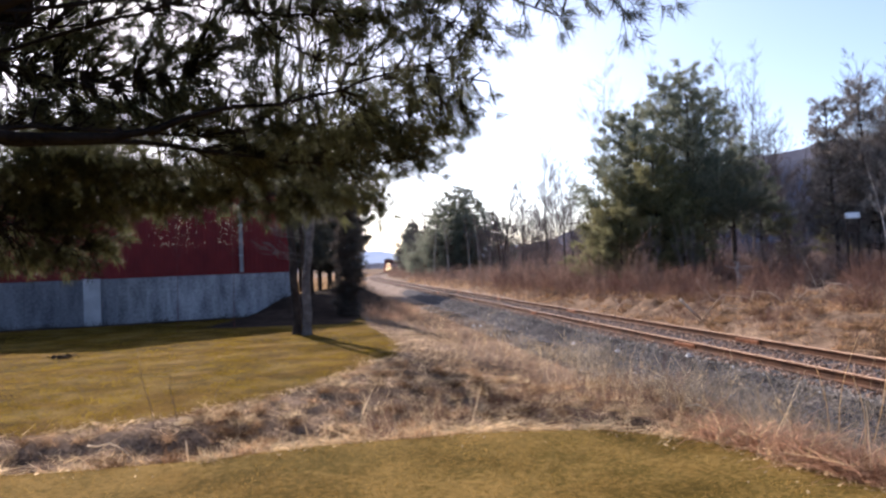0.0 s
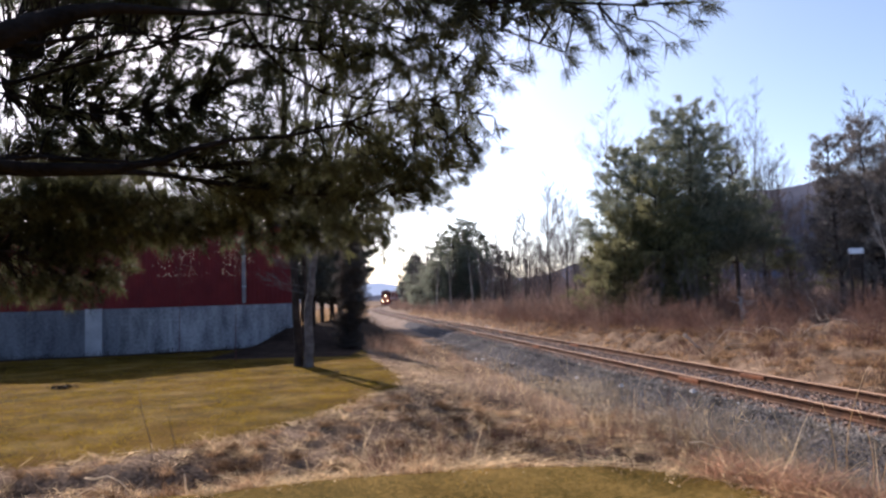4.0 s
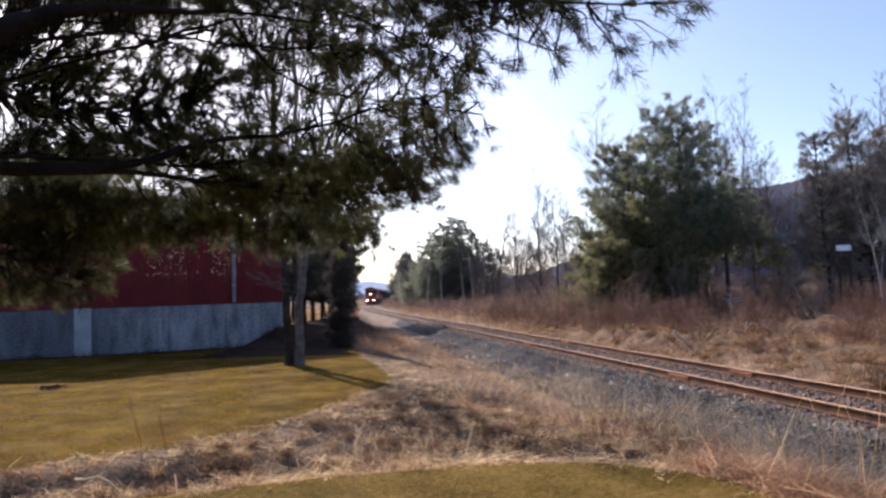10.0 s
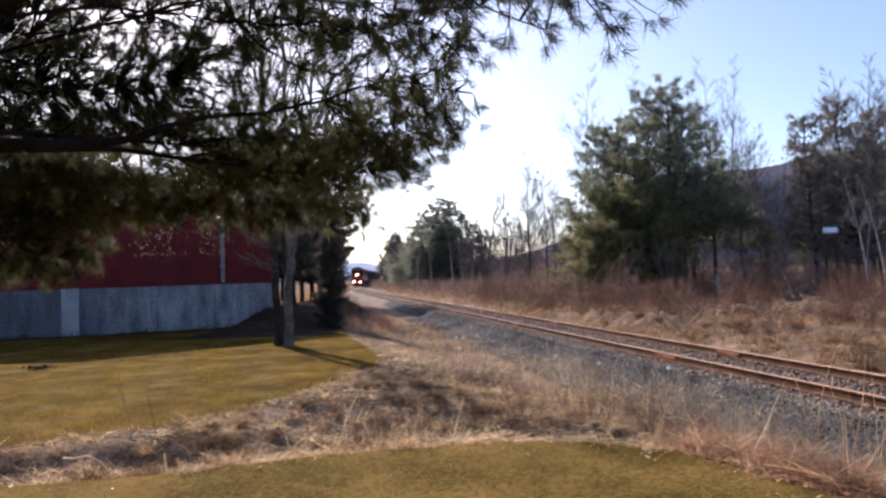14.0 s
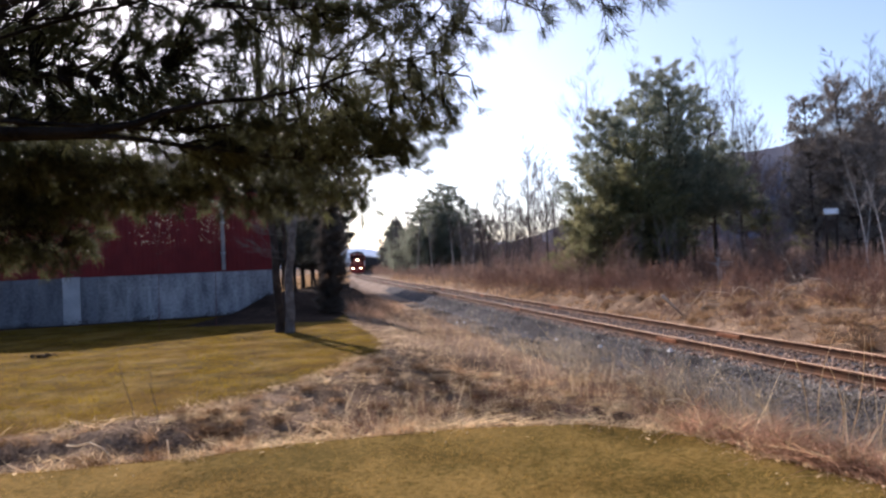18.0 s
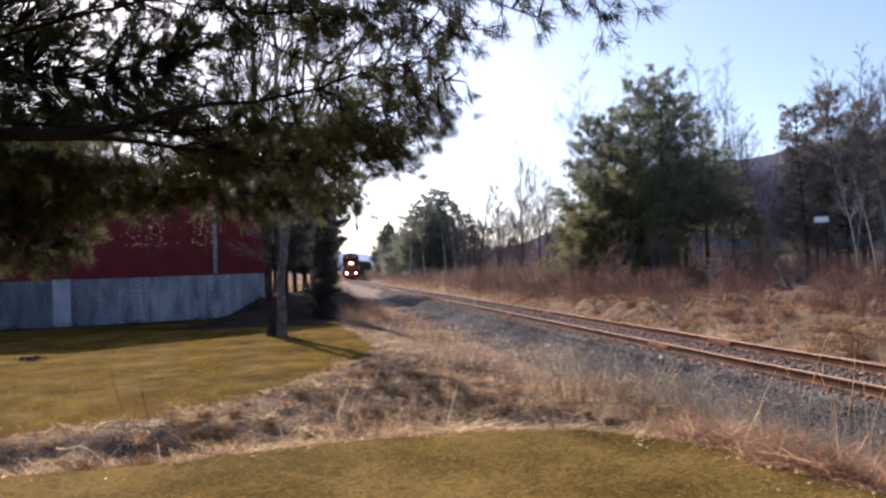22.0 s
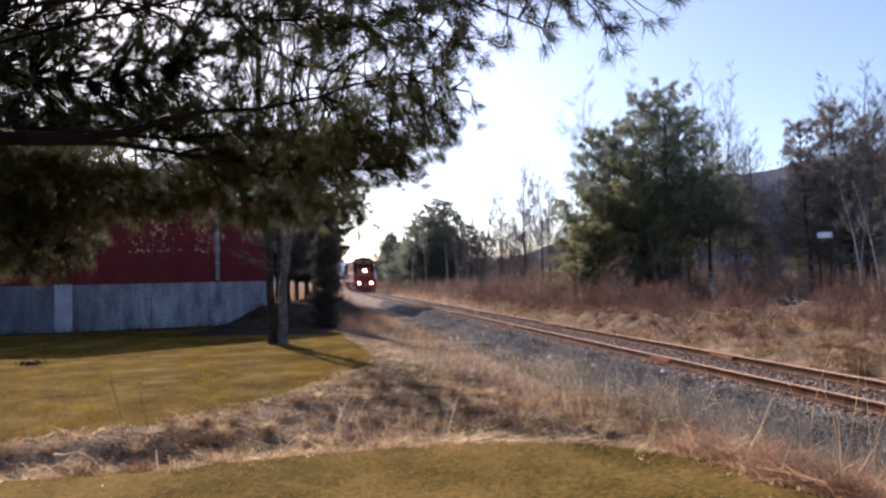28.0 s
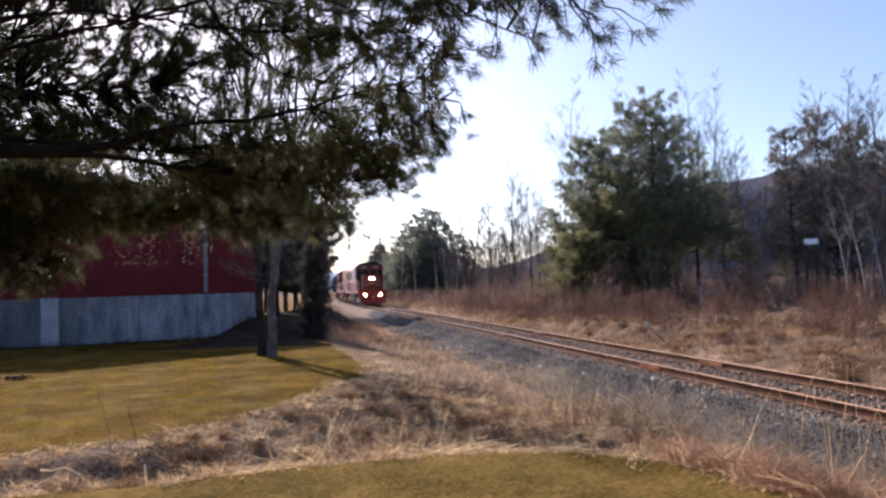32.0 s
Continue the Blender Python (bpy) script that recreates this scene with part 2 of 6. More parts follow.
# ---- mesh building ----
class Build:
    """Collects vertices and faces of one mesh."""

    def __init__(self):
        self.v, self.f = [], []

    def add(self, verts, faces):
        k = len(self.v)
        self.v += [tuple(p) for p in verts]
        self.f += [tuple(k + i for i in f) for f in faces]
        return self

    def box(self, x0, y0, z0, x1, y1, z1, bevel=0.0):
        if bevel:
            b = bevel
            lo = [(x0 + b, y0 + b), (x1 - b, y0 + b), (x1 - b, y1 - b), (x0 + b, y1 - b)]
            hi = [(x0, y0), (x1, y0), (x1, y1), (x0, y1)]
            rings = [(lo, z0), (hi, z0 + b), (hi, z1 - b), (lo, z1)]
            vs = [(x, y, z) for ring, z in rings for x, y in ring]
            fs = [(3, 2, 1, 0), (12, 13, 14, 15)]
            for r in range(3):
                fs += [(4 * r + i, 4 * r + (i + 1) % 4, 4 * r + 4 + (i + 1) % 4, 4 * r + 4 + i) for i in range(4)]
            return self.add(vs, fs)
        vs = [(x, y, z) for z in (z0, z1) for x, y in ((x0, y0), (x1, y0), (x1, y1), (x0, y1))]
        return self.add(vs, [(3, 2, 1, 0), (4, 5, 6, 7)] + [(i, (i + 1) % 4, 4 + (i + 1) % 4, 4 + i) for i in range(4)])

    def prism(self, outline, y0, y1):
        """An outline in x and z, drawn out along y."""
        k = len(outline)
        vs = [(x, y, z) for y in (y0, y1) for x, z in outline]
        return self.add(vs, [tuple(range(k)), tuple(range(2 * k - 1, k - 1, -1))] + [(i, k + i, k + (i + 1) % k, (i + 1) % k) for i in range(k)])

    def prism_x(self, outline, x0, x1):
        """An outline in y and z, drawn out along x."""
        k = len(outline)
        vs = [(x, y, z) for x in (x0, x1) for y, z in outline]
        return self.add(vs, [tuple(range(k - 1, -1, -1)), tuple(range(k, 2 * k))] + [(i, (i + 1) % k, k + (i + 1) % k, k + i) for i in range(k)])

    def tube(self, pts, radii, sides=6, cap=True):
        pts = [Vector(p) for p in pts]
        vs, fs = [], []
        for i, p in enumerate(pts):
            d = (pts[min(i + 1, len(pts) - 1)] - pts[max(i - 1, 0)]).normalized()
            a = d.cross(Vector((0.31, 0.17, 0.93)))
            a = (a if a.length > 0.05 else d.cross(Vector((1, 0, 0)))).normalized()
            b = d.cross(a)
            r = radii[i] if hasattr(radii, "__len__") else radii
            vs += [p + (a * math.cos(2 * math.pi * j / sides) + b * math.sin(2 * math.pi * j / sides)) * r for j in range(sides)]
        for i in range(len(pts) - 1):
            fs += [(i * sides + j, i * sides + (j + 1) % sides, (i + 1) * sides + (j + 1) % sides, (i + 1) * sides + j) for j in range(sides)]
        if cap:
            fs += [tuple(range(sides - 1, -1, -1)), tuple((len(pts) - 1) * sides + j for j in range(sides))]
        return self.add(vs, fs)

    def disc(self, centre, axis, r, depth, sides=14):
        c, d = Vector(centre), Vector(axis).normalized()
        return self.tube([c - d * depth / 2, c - d * depth * 0.4, c + d * depth * 0.4, c + d * depth / 2], [r * 0.93, r, r, r * 0.93], sides)

    def mesh(self, name, mat, smooth=False):
        me = bpy.data.meshes.new(name)
        me.from_pydata(self.v, [], self.f)
        me.materials.append(mat)
        if smooth:
            me.polygons.foreach_set("use_smooth", [True] * len(me.polygons))
        me.update()
        return me


def part(name, build, mat, parent=None, label="", smooth=False):
    """One mesh object, under its thing where one is given."""
    ob = new(name, build.mesh(name, mat, smooth) if isinstance(build, Build) else build)
    if parent:
        ob.parent = parent
    if label:
        ob["label"] = label
    return ob


def blades_mesh(name, mat, base, direction, length, width, bend, seg=2, sag=None):
    """Many thin curved blades in one mesh. base: n x 3, direction: n x 3 unit, the rest n."""
    n = len(base)
    side = np.cross(direction, np.random.normal(size=(n, 3)))
    side /= np.linalg.norm(side, axis=1)[:, None] + 1e-9
    if sag is None:
        sag = np.random.normal(size=(n, 3)) * np.array([1, 1, 0.25])
        sag[:, 2] -= 0.5
    rows = []
    for k in range(seg + 1):
        t = k / seg
        c = base + direction * (length * t)[:, None] + sag * (bend * length * t * t)[:, None]
        if k < seg:
            w = (width * (1 - 0.6 * t))[:, None] * 0.5
            rows += [c - side * w, c + side * w]
        else:
            rows += [c]
    per = 2 * seg + 1
    v = np.stack(rows, 1).reshape(-1, 3)
    faces = []
    o = np.arange(n)[:, None] * per
    quads = np.concatenate([o + np.array([2 * k, 2 * k + 1, 2 * k + 3, 2 * k + 2]) for k in range(seg - 1)]) if seg > 1 else np.zeros((0, 4), int)
    tris = o + np.array([2 * seg - 2, 2 * seg - 1, 2 * seg])
    return raw_mesh(name, v, quads, tris, mat)


def raw_mesh(name, v, quads, tris, mat):
    me = bpy.data.meshes.new(name)
    nq, nt = len(quads), len(tris)
    me.vertices.add(len(v))
    me.vertices.foreach_set("co", np.asarray(v, np.float32).ravel())
    me.loops.add(4 * nq + 3 * nt)
    me.loops.foreach_set("vertex_index", np.concatenate([np.asarray(quads, np.int32).ravel(), np.asarray(tris, np.int32).ravel()]))
    me.polygons.add(nq + nt)
    me.polygons.foreach_set("loop_start", np.concatenate([np.arange(nq) * 4, 4 * nq + np.arange(nt) * 3]).astype(np.int32))
    me.materials.append(mat)
    me.update(calc_edges=True)
    return me


# ---- the plan: track, lawns, ditch ----
def track_x(y):
    """The track's centre line: straight past the camera, then bending away to the right."""
    far = np.maximum(np.asarray(y, float) - 95.0, 0)
    return 8.75 - 0.2095 * np.asarray(y, float) + 0.00053 * np.minimum(far, 420) ** 2 + 0.4452 * np.maximum(far - 420, 0)


def track_off(x, y):
    """Metres to the right of the track's centre, square to it."""
    far = np.clip(np.asarray(y, float) - 95.0, 0, 420)
    slope = -0.2095 + 0.00106 * far
    return (x - track_x(y)) / np.sqrt(1 + slope * slope)


NEAR_LAWN = ((-60, 3.6), (-12, 5.3), (-3.78, 6.26), (-2.47, 6.55), (-1.56, 6.94), (0.03, 7.31), (1.2, 7.3), (1.75, 7.0), (2.2, 6.6), (2.42, 6.05), (2.7, 5.5), (3.1, 4.9), (3.6, 3.0), (4.5, -4), (8, -40), (-60, -40))
FAR_LAWN = ((-60, 3.0), (-14, 7.3), (-5.56, 9.21), (-3.88, 10.34), (-2.79, 12.53), (-1.85, 16.1), (-2.05, 18.8), (-2.85, 21.9), (-3.75, 24.6), (-4.75, 30), (-7.6, 45), (-13, 70), (-20, 110), (-60, 110))


def outside(x, y, poly):
    """Distance from a polygon, negative inside."""
    x, y = np.asarray(x, float), np.asarray(y, float)
    best, inside = np.full(x.shape, 1e9), np.zeros(x.shape, bool)
    for (ax, ay), (bx, by) in zip(poly, poly[1:] + poly[:1]):
        ex, ey = bx - ax, by - ay
        t = np.clip(((x - ax) * ex + (y - ay) * ey) / (ex * ex + ey * ey), 0, 1)
        best = np.minimum(best, np.hypot(x - ax - t * ex, y - ay - t * ey))
        inside ^= ((ay > y) != (by > y)) & (x < ex * (y - ay) / (ey if ey else 1e-9) + ax)
    return np.where(inside, -best, best)


def smooth(a, b, v):
    t = np.clip((v - a) / (b - a), 0, 1)
    return t * t * (3 - 2 * t)


def wobble(x, y, k):
    """A cheap smooth unevenness between about -1 and 1."""
    return (np.sin(1.7 * k * x + 0.6 * k * y + 1) + np.sin(-0.9 * k * x + 1.9 * k * y + 2.3) + np.sin(2.9 * k * x - 1.3 * k * y + 4) * 0.6 + np.sin(0.5 * k * x + 3.1 * k * y) * 0.5) / 3.1


# low wet spots in the ditch: x, y, radius, depth
HOLLOWS = ((-2.0, 11.4, 0.75, 0.26), (-0.1, 12.5, 0.6, 0.22), (1.55, 15.0, 0.7, 0.16), (-3.6, 9.2, 0.5, 0.14), (-5.6, 7.9, 0.5, 0.14))


def mound(x, y, k=1.0):
    """Rounded grass mounds, 0 between them and about 1 on their tops."""
    return np.clip(1.1 * wobble(x + 0.15 * np.sin(2.3 * k * y), y, 5.2 * k) + 0.6 * wobble(y, x, 8.3 * k) - 0.05, 0, 1)


def ground_z(x, y):
    x, y = np.asarray(x, float), np.asarray(y, float)
    u = track_off(x, y)
    dn, df = outside(x, y, NEAR_LAWN), outside(x, y, FAR_LAWN)
    near = 0.2 - 0.72 * smooth(-0.15, 1.5, dn)
    far = -0.08 - (0.42 + 0.08 * smooth(9.5, 13.0, y)) * smooth(-0.3, 1.9 + 1.8 * smooth(9.5, 13.0, y), df)
    z = np.maximum(near, far)
    lumps = 0.05 * wobble(x, y, 1.3) + 0.075 * wobble(x, y, 3.1) * smooth(20, 14, y)
    z = z + lumps * smooth(0.0, 0.7, np.minimum(dn, df)) * (1 - 0.6 * smooth(9.5, 11.5, y))
    z = z + (0.17 - 0.09 * smooth(10, 12, y)) * mound(x, y) * smooth(0.1, 0.6, np.minimum(dn, df)) * smooth(-3.5, -4.2, u) * smooth(24, 17, y)
    side = 0.55 * smooth(1.9, 4.4, u) + 0.35 * smooth(5, 14, u) - 0.52
    z = np.where(u > 0, np.maximum(side + (0.06 * wobble(x, y, 1.1) + 0.26 * mound(x, y, 0.34)) * smooth(2.5, 4, u) * smooth(90, 50, y), -0.52), z)
    bed = np.where(np.abs(u) < 1.5, -0.185, -0.185 - (np.abs(u) - 1.5) * 0.55)
    z = np.maximum(z, np.where(np.abs(u) < 3.2, bed, -9))
    z = z + 0.3 * np.exp(-((x + 7.9) ** 2 + (y - 32.0) ** 2) / 1.8)
    z = z + 0.85 * smooth(26.5, 36, y) * smooth(-4.9, -6.9, x) * smooth(52, 42, y) * smooth(-10.2, -8.4, x)
    for hx, hy, hr, deep in HOLLOWS:
        z = z - deep * np.exp(-((x - hx) ** 2 + (y - hy) ** 2) / (hr * hr))
    z = z + 0.02 * wobble(x, y, 0.35) * smooth(1.0, 4.0, np.abs(u))
    return z


def ground_at(x, y):
    return float(ground_z(np.array([x]), np.array([y]))[0])


def spaced(a, b, fine, growth):
    """Coordinates from 0 out to b and a, finely spaced near 0 and wider farther off."""
    up, step, v = [0.0], fine, 0.0
    while v < b:
        v += step
        step *= growth
        up.append(v)
    down, step, v = [], fine, 0.0
    while v > a:
        v -= step
        step *= growth
        down.append(v)
    return np.array(down[::-1] + up)


def build_ground():
    gx, gy = spaced(-1700, 1700, 0.11, 1.022), spaced(-60, 2600, 0.11, 1.018) + 8
    X, Y = np.meshgrid(gx, gy)
    Z = ground_z(X, Y)
    ny, nx = X.shape
    v = np.stack([X, Y, Z], 2).reshape(-1, 3)
    i = (np.arange(ny - 1)[:, None] * nx + np.arange(nx - 1)).ravel()
    me = raw_mesh("ground", v, np.stack([i, i + 1, i + nx + 1, i + nx], 1), np.zeros((0, 3), int), ground_material())
    u = track_off(X, Y)
    lawn = np.maximum(smooth(0.25, -0.15, outside(X, Y, NEAR_LAWN)), smooth(0.3, -0.3, outside(X, Y, FAR_LAWN)))
    lawn = lawn * (1 - np.clip(0.9 * np.exp(-((X + 7.9) ** 2 + (Y - 32.0) ** 2) / 2.0), 0, 1))
    wide = 2.6 * smooth(42, 56, Y) * smooth(120, 80, Y)
    bed = smooth(2.55, 2.1, np.where(u < 0, -u, u + 0.1)) * smooth(80, 50, Y)
    dirt = smooth(2.9, 2.2, np.where(u < 0, -u - wide, u - 0.4)) * smooth(38, 52, Y)
    # shade at the wall foot and past the barn's corner, painted as dark earth
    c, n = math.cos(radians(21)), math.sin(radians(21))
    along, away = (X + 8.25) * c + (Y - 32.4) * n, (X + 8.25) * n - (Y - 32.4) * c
    soil_shade = smooth(1.3, 0.8, away + 0.25 * wobble(X, Y, 1.3)) * smooth(-0.6, 0.0, away) * smooth(1.2, 0.6, along) * smooth(-18, -16, along)
    soil_shade = np.maximum(soil_shade, smooth(25.2, 26.2, Y + 0.3 * wobble(X, Y, 1.0)) * smooth(-4.3, -5.0, X + 0.02 * (Y - 26)) * smooth(-11, -9, X) * smooth(60, 40, Y))
    soil_shade = np.maximum(soil_shade, np.clip(1.6 * np.exp(-((X + 7.9) ** 2 + (Y - 31.6) ** 2) / 4.0) - 0.3, 0, 1))
    for key, values in (("lawn", lawn), ("bed", bed), ("soil_shade", soil_shade), ("dirt", dirt), ("near", smooth(0.4, -0.2, outside(X, Y, NEAR_LAWN)))):
        me.attributes.new(key, "FLOAT", "POINT").data.foreach_set("value", values.ravel().astype(np.float32))
    me.polygons.foreach_set("use_smooth", np.ones(len(me.polygons), bool))
    return tagged(new("ground", me), "lawn, dry ditch grass and gravel bed of the track", "ground", kind="structure")


def ground_material():
    m = bpy.data.materials.new("ground")
    m.use_nodes = True
    n, l = m.node_tree.nodes, m.node_tree.links
    p = n["Principled BSDF"]
    tc = n.new("ShaderNodeTexCoord")

    def noise_of(scale, detail=5):
        t = n.new("ShaderNodeTexNoise")
        t.inputs["Scale"].default_value, t.inputs["Detail"].default_value = scale, detail
        l.new(tc.outputs["Object"], t.inputs["Vector"])
        return t.outputs["Fac"]

    def ramp_of(fac, stops):
        r = n.new("ShaderNodeValToRGB")
        while len(r.color_ramp.elements) < len(stops):
            r.color_ramp.elements.new(0.5)
        for e, (pos, c) in zip(r.color_ramp.elements, stops):
            e.position, e.color = pos, (*c, 1)
        l.new(fac, r.inputs["Fac"])
        return r.outputs["Color"]

    def mixed(fac, a, b):
        x = n.new("ShaderNodeMix")
        x.data_type = "RGBA"
        l.new(fac, x.inputs["Factor"])
        l.new(a, x.inputs[6])
        l.new(b, x.inputs[7])
        return x.outputs[2]

    def mask(key, jitter):
        a = n.new("ShaderNodeAttribute")
        a.attribute_name = key
        s = n.new("ShaderNodeMath")
        s.operation = "MULTIPLY_ADD"
        l.new(jitter, s.inputs[0])
        s.inputs[1].default_value = 0.9
        l.new(a.outputs["Fac"], s.inputs[2])
        mr = n.new("ShaderNodeMapRange")
        mr.inputs["From Min"].default_value, mr.inputs["From Max"].default_value = 0.85, 1.05
        l.new(s.outputs[0], mr.inputs["Value"])
        return mr.outputs[0]

    big, mid, fine, grit = noise_of(0.35), noise_of(2.2), noise_of(22), noise_of(70, 2)
    both = n.new("ShaderNodeMath")
    both.operation = "MULTIPLY_ADD"
    both.inputs[1].default_value = 0.62
    l.new(fine, both.inputs[0])
    half = n.new("ShaderNodeMath")
    half.operation = "MULTIPLY_ADD"
    half.inputs[1].default_value = 0.6
    l.new(mid, half.inputs[0])
    l.new(big, half.inputs[2])
    third = n.new("ShaderNodeMath")
    third.operation = "MULTIPLY"
    third.inputs[1].default_value = 0.62
    l.new(half.outputs[0], third.inputs[0])
    l.new(third.outputs[0], both.inputs[2])
    lawn = ramp_of(both.outputs[0], [(0.5, (0.01, 0.0075, 0.001)), (0.7, (0.045, 0.026, 0.003)), (0.88, (0.12, 0.064, 0.008))])
    olive = ramp_of(both.outputs[0], [(0.45, (0.05, 0.037, 0.009)), (0.7, (0.105, 0.072, 0.016)), (0.9, (0.23, 0.146, 0.042))])
    patch = n.new("ShaderNodeMapRange")
    patch.inputs["From Min"].default_value, patch.inputs["From Max"].default_value = 0.42, 0.66
    l.new(noise_of(0.9, 6), patch.inputs["Value"])
    near = n.new("ShaderNodeAttribute")
    near.attribute_name = "near"
    shift = n.new("ShaderNodeMath")
    shift.operation, shift.use_clamp = "MULTIPLY_ADD", True
    shift.inputs[1].default_value = 0.65
    l.new(near.outputs["Fac"], shift.inputs[0])
    l.new(patch.outputs[0], shift.inputs[2])
    lawn = mixed(shift.outputs[0], lawn, olive)
    dry = ramp_of(both.outputs[0], [(0.47, (0.014, 0.01, 0.008)), (0.7, (0.082, 0.052, 0.033)), (0.92, (0.31, 0.215, 0.14))])
    gravel = ramp_of(grit, [(0.35, (0.03, 0.028, 0.03)), (0.55, (0.1, 0.093, 0.094)), (0.72, (0.24, 0.215, 0.2))])
    # brown bare earth with the barn's shade mixed into the colour
    shaded_earth = ramp_of(both.outputs[0], [(0.5, (0.012, 0.0085, 0.007)), (0.75, (0.034, 0.023, 0.017)), (0.95, (0.09, 0.058, 0.04))])
    turf = mixed(mask("soil_shade", mid), mixed(mask("lawn", fine), dry, lawn), shaded_earth)
    packed = ramp_of(both.outputs[0], [(0.45, (0.108, 0.078, 0.056)), (0.7, (0.205, 0.15, 0.112)), (0.95, (0.34, 0.262, 0.2))])
    color = mixed(mask("bed", mid), mixed(mask("dirt", mid), turf, packed), gravel)
    l.new(color, p.inputs["Base Color"])
    p.inputs["Roughness"].default_value = 0.95
    p.inputs["Specular IOR Level"].default_value = 0.02
    b = n.new("ShaderNodeBump")
    b.inputs["Strength"].default_value, b.inputs["Distance"].default_value = 0.5, 0.05
    l.new(fine, b.inputs["Height"])
    l.new(b.outputs[0], p.inputs["Normal"])
    return m


ground = build_ground()


# ---- far hills ----
def hill(name, label, dist, tops, mat, rough=9.0):
    """A wooded ridge: heights over the bearing's tangent, with an uneven crest, as a solid slope facing the camera."""
    ts = np.linspace(tops[0][0], tops[-1][0], 260)
    hs = np.interp(ts, [a for a, _ in tops], [b for _, b in tops])
    hs = hs + rough * (wobble(ts * 40, ts * 13, 2.0) * 0.5 + np.random.uniform(-0.35, 0.35, len(ts))) * np.clip(hs / 60, 0.2, 1)
    rows = [(1.0, 0.0), (1.05, 0.35), (1.12, 0.7), (1.2, 1.0), (1.35, 0.8), (1.5, -0.1)]
    v = np.concatenate([np.stack([ts * dist * k, np.full(len(ts), dist * k), hs * q + 8 * wobble(ts * 25, ts * 9 + q * 5, 1.5) * q - 1], 1) for k, q in rows])
    n = len(ts)
    i = (np.arange(len(rows) - 1)[:, None] * n + np.arange(n - 1)).ravel()
    return tagged(new(name, raw_mesh(name, v, np.stack([i, i + 1, i + n + 1, i + n], 1), np.zeros((0, 3), int), mat)), label, "hill", kind="structure")


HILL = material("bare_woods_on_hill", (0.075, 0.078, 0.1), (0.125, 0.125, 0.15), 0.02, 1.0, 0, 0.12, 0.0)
# the air's haze is mixed into the far hill's pale blue
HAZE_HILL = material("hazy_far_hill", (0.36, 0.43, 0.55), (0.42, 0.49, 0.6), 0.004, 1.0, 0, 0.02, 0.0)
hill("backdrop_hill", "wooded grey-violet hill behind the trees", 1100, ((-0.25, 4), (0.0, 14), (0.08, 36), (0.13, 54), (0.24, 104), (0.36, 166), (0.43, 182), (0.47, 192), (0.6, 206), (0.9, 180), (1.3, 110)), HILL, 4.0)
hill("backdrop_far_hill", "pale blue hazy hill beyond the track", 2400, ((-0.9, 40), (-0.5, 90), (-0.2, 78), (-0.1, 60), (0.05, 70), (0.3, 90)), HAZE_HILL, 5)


# ---- the track ----
TAB_Y = np.arange(-80, 700, 0.25)
TAB_S = np.concatenate([[0], np.cumsum(np.hypot(np.diff(TAB_Y), np.diff(track_x(TAB_Y))))])


def on_track(s):
    """The point and the heading (away from the camera) at s metres along the track."""
    y = np.interp(s, TAB_S, TAB_Y)
    d = 0.5
    a, b = track_x(y - d), track_x(y + d)
    return Vector((float(track_x(y)), float(y), 0)), math.atan2(2 * d, float(b - a))


S0 = float(np.interp(-30, TAB_Y, TAB_S))
track = tagged(new("railway_track"), "single rusty railway track on dark grey gravel", "railway track", kind="structure")


def rail_run(side, s_from, s_to, name, outline, mat, parent):
    """A rail's profile drawn along the track."""
    n = max(2, int((s_to - s_from) / 3) + 1)
    vs, k = [], len(outline)
    for i in range(n):
        p, a = on_track(s_from + (s_to - s_from) * i / (n - 1))
        right = Vector((math.sin(a), -math.cos(a), 0))
        for x, z in outline:
            vs.append(p + right * (side * 0.7525 + x) + Vector((0, 0, z)))
    fs = [tuple(range(k)), tuple((n - 1) * k + j for j in range(k - 1, -1, -1))]
    for i in range(n - 1):
        fs += [(i * k + j, (i + 1) * k + j, (i + 1) * k + (j + 1) % k, i * k + (j + 1) % k) for j in range(k)]
    return part(name, Build().add(vs, fs), mat, parent)


FOOT = [(-0.07, -0.17), (0.07, -0.17), (0.07, -0.155), (0.012, -0.135), (0.012, -0.045), (0.036, -0.035), (0.036, -0.008), (-0.036, -0.008), (-0.036, -0.035), (-0.012, -0.045), (-0.012, -0.135), (-0.07, -0.155)]
HEAD = [(-0.034, -0.0075), (0.034, -0.0075), (0.03, 0.0), (-0.03, 0.0)]
for side in (-1, 1):
    s = S0
    while s < S0 + 330:
        e = s + (11.9 if s < S0 + 120 else 48.0)
        gap = 0.012
        rail = rail_run(side, s + gap, e, "rail", FOOT[2:], RUST_SHADE, track)
        rail_run(side, s + gap, e, "rail_base", FOOT[:3] + FOOT[-1:], RUST_SHADE, rail)
        rail_run(side, s + gap, e, "rail_head", HEAD, RAIL_HEAD, rail)
        p, a = on_track(e)
        if s < S0 + 120:
            bar = Build()
            for o in (-1, 1):
                bar.box(-0.45, o * 0.032 - 0.014, -0.135, 0.45, o * 0.032 + 0.014, -0.045, 0.006)
                for bx in (-0.36, -0.22, -0.08, 0.08, 0.22, 0.36):
                    bar.box(bx - 0.018, o * 0.05 - 0.012, -0.105, bx + 0.018, o * 0.05 + 0.012, -0.07)
            plate = part("joint_bar", bar, RUST, track)
            right = Vector((math.sin(a), -math.cos(a), 0))
            plate.matrix_basis = Matrix.Translation(p + right * side * 0.7525) @ pose(0, 0, 0, 0, 0, math.degrees(a))
        s = e

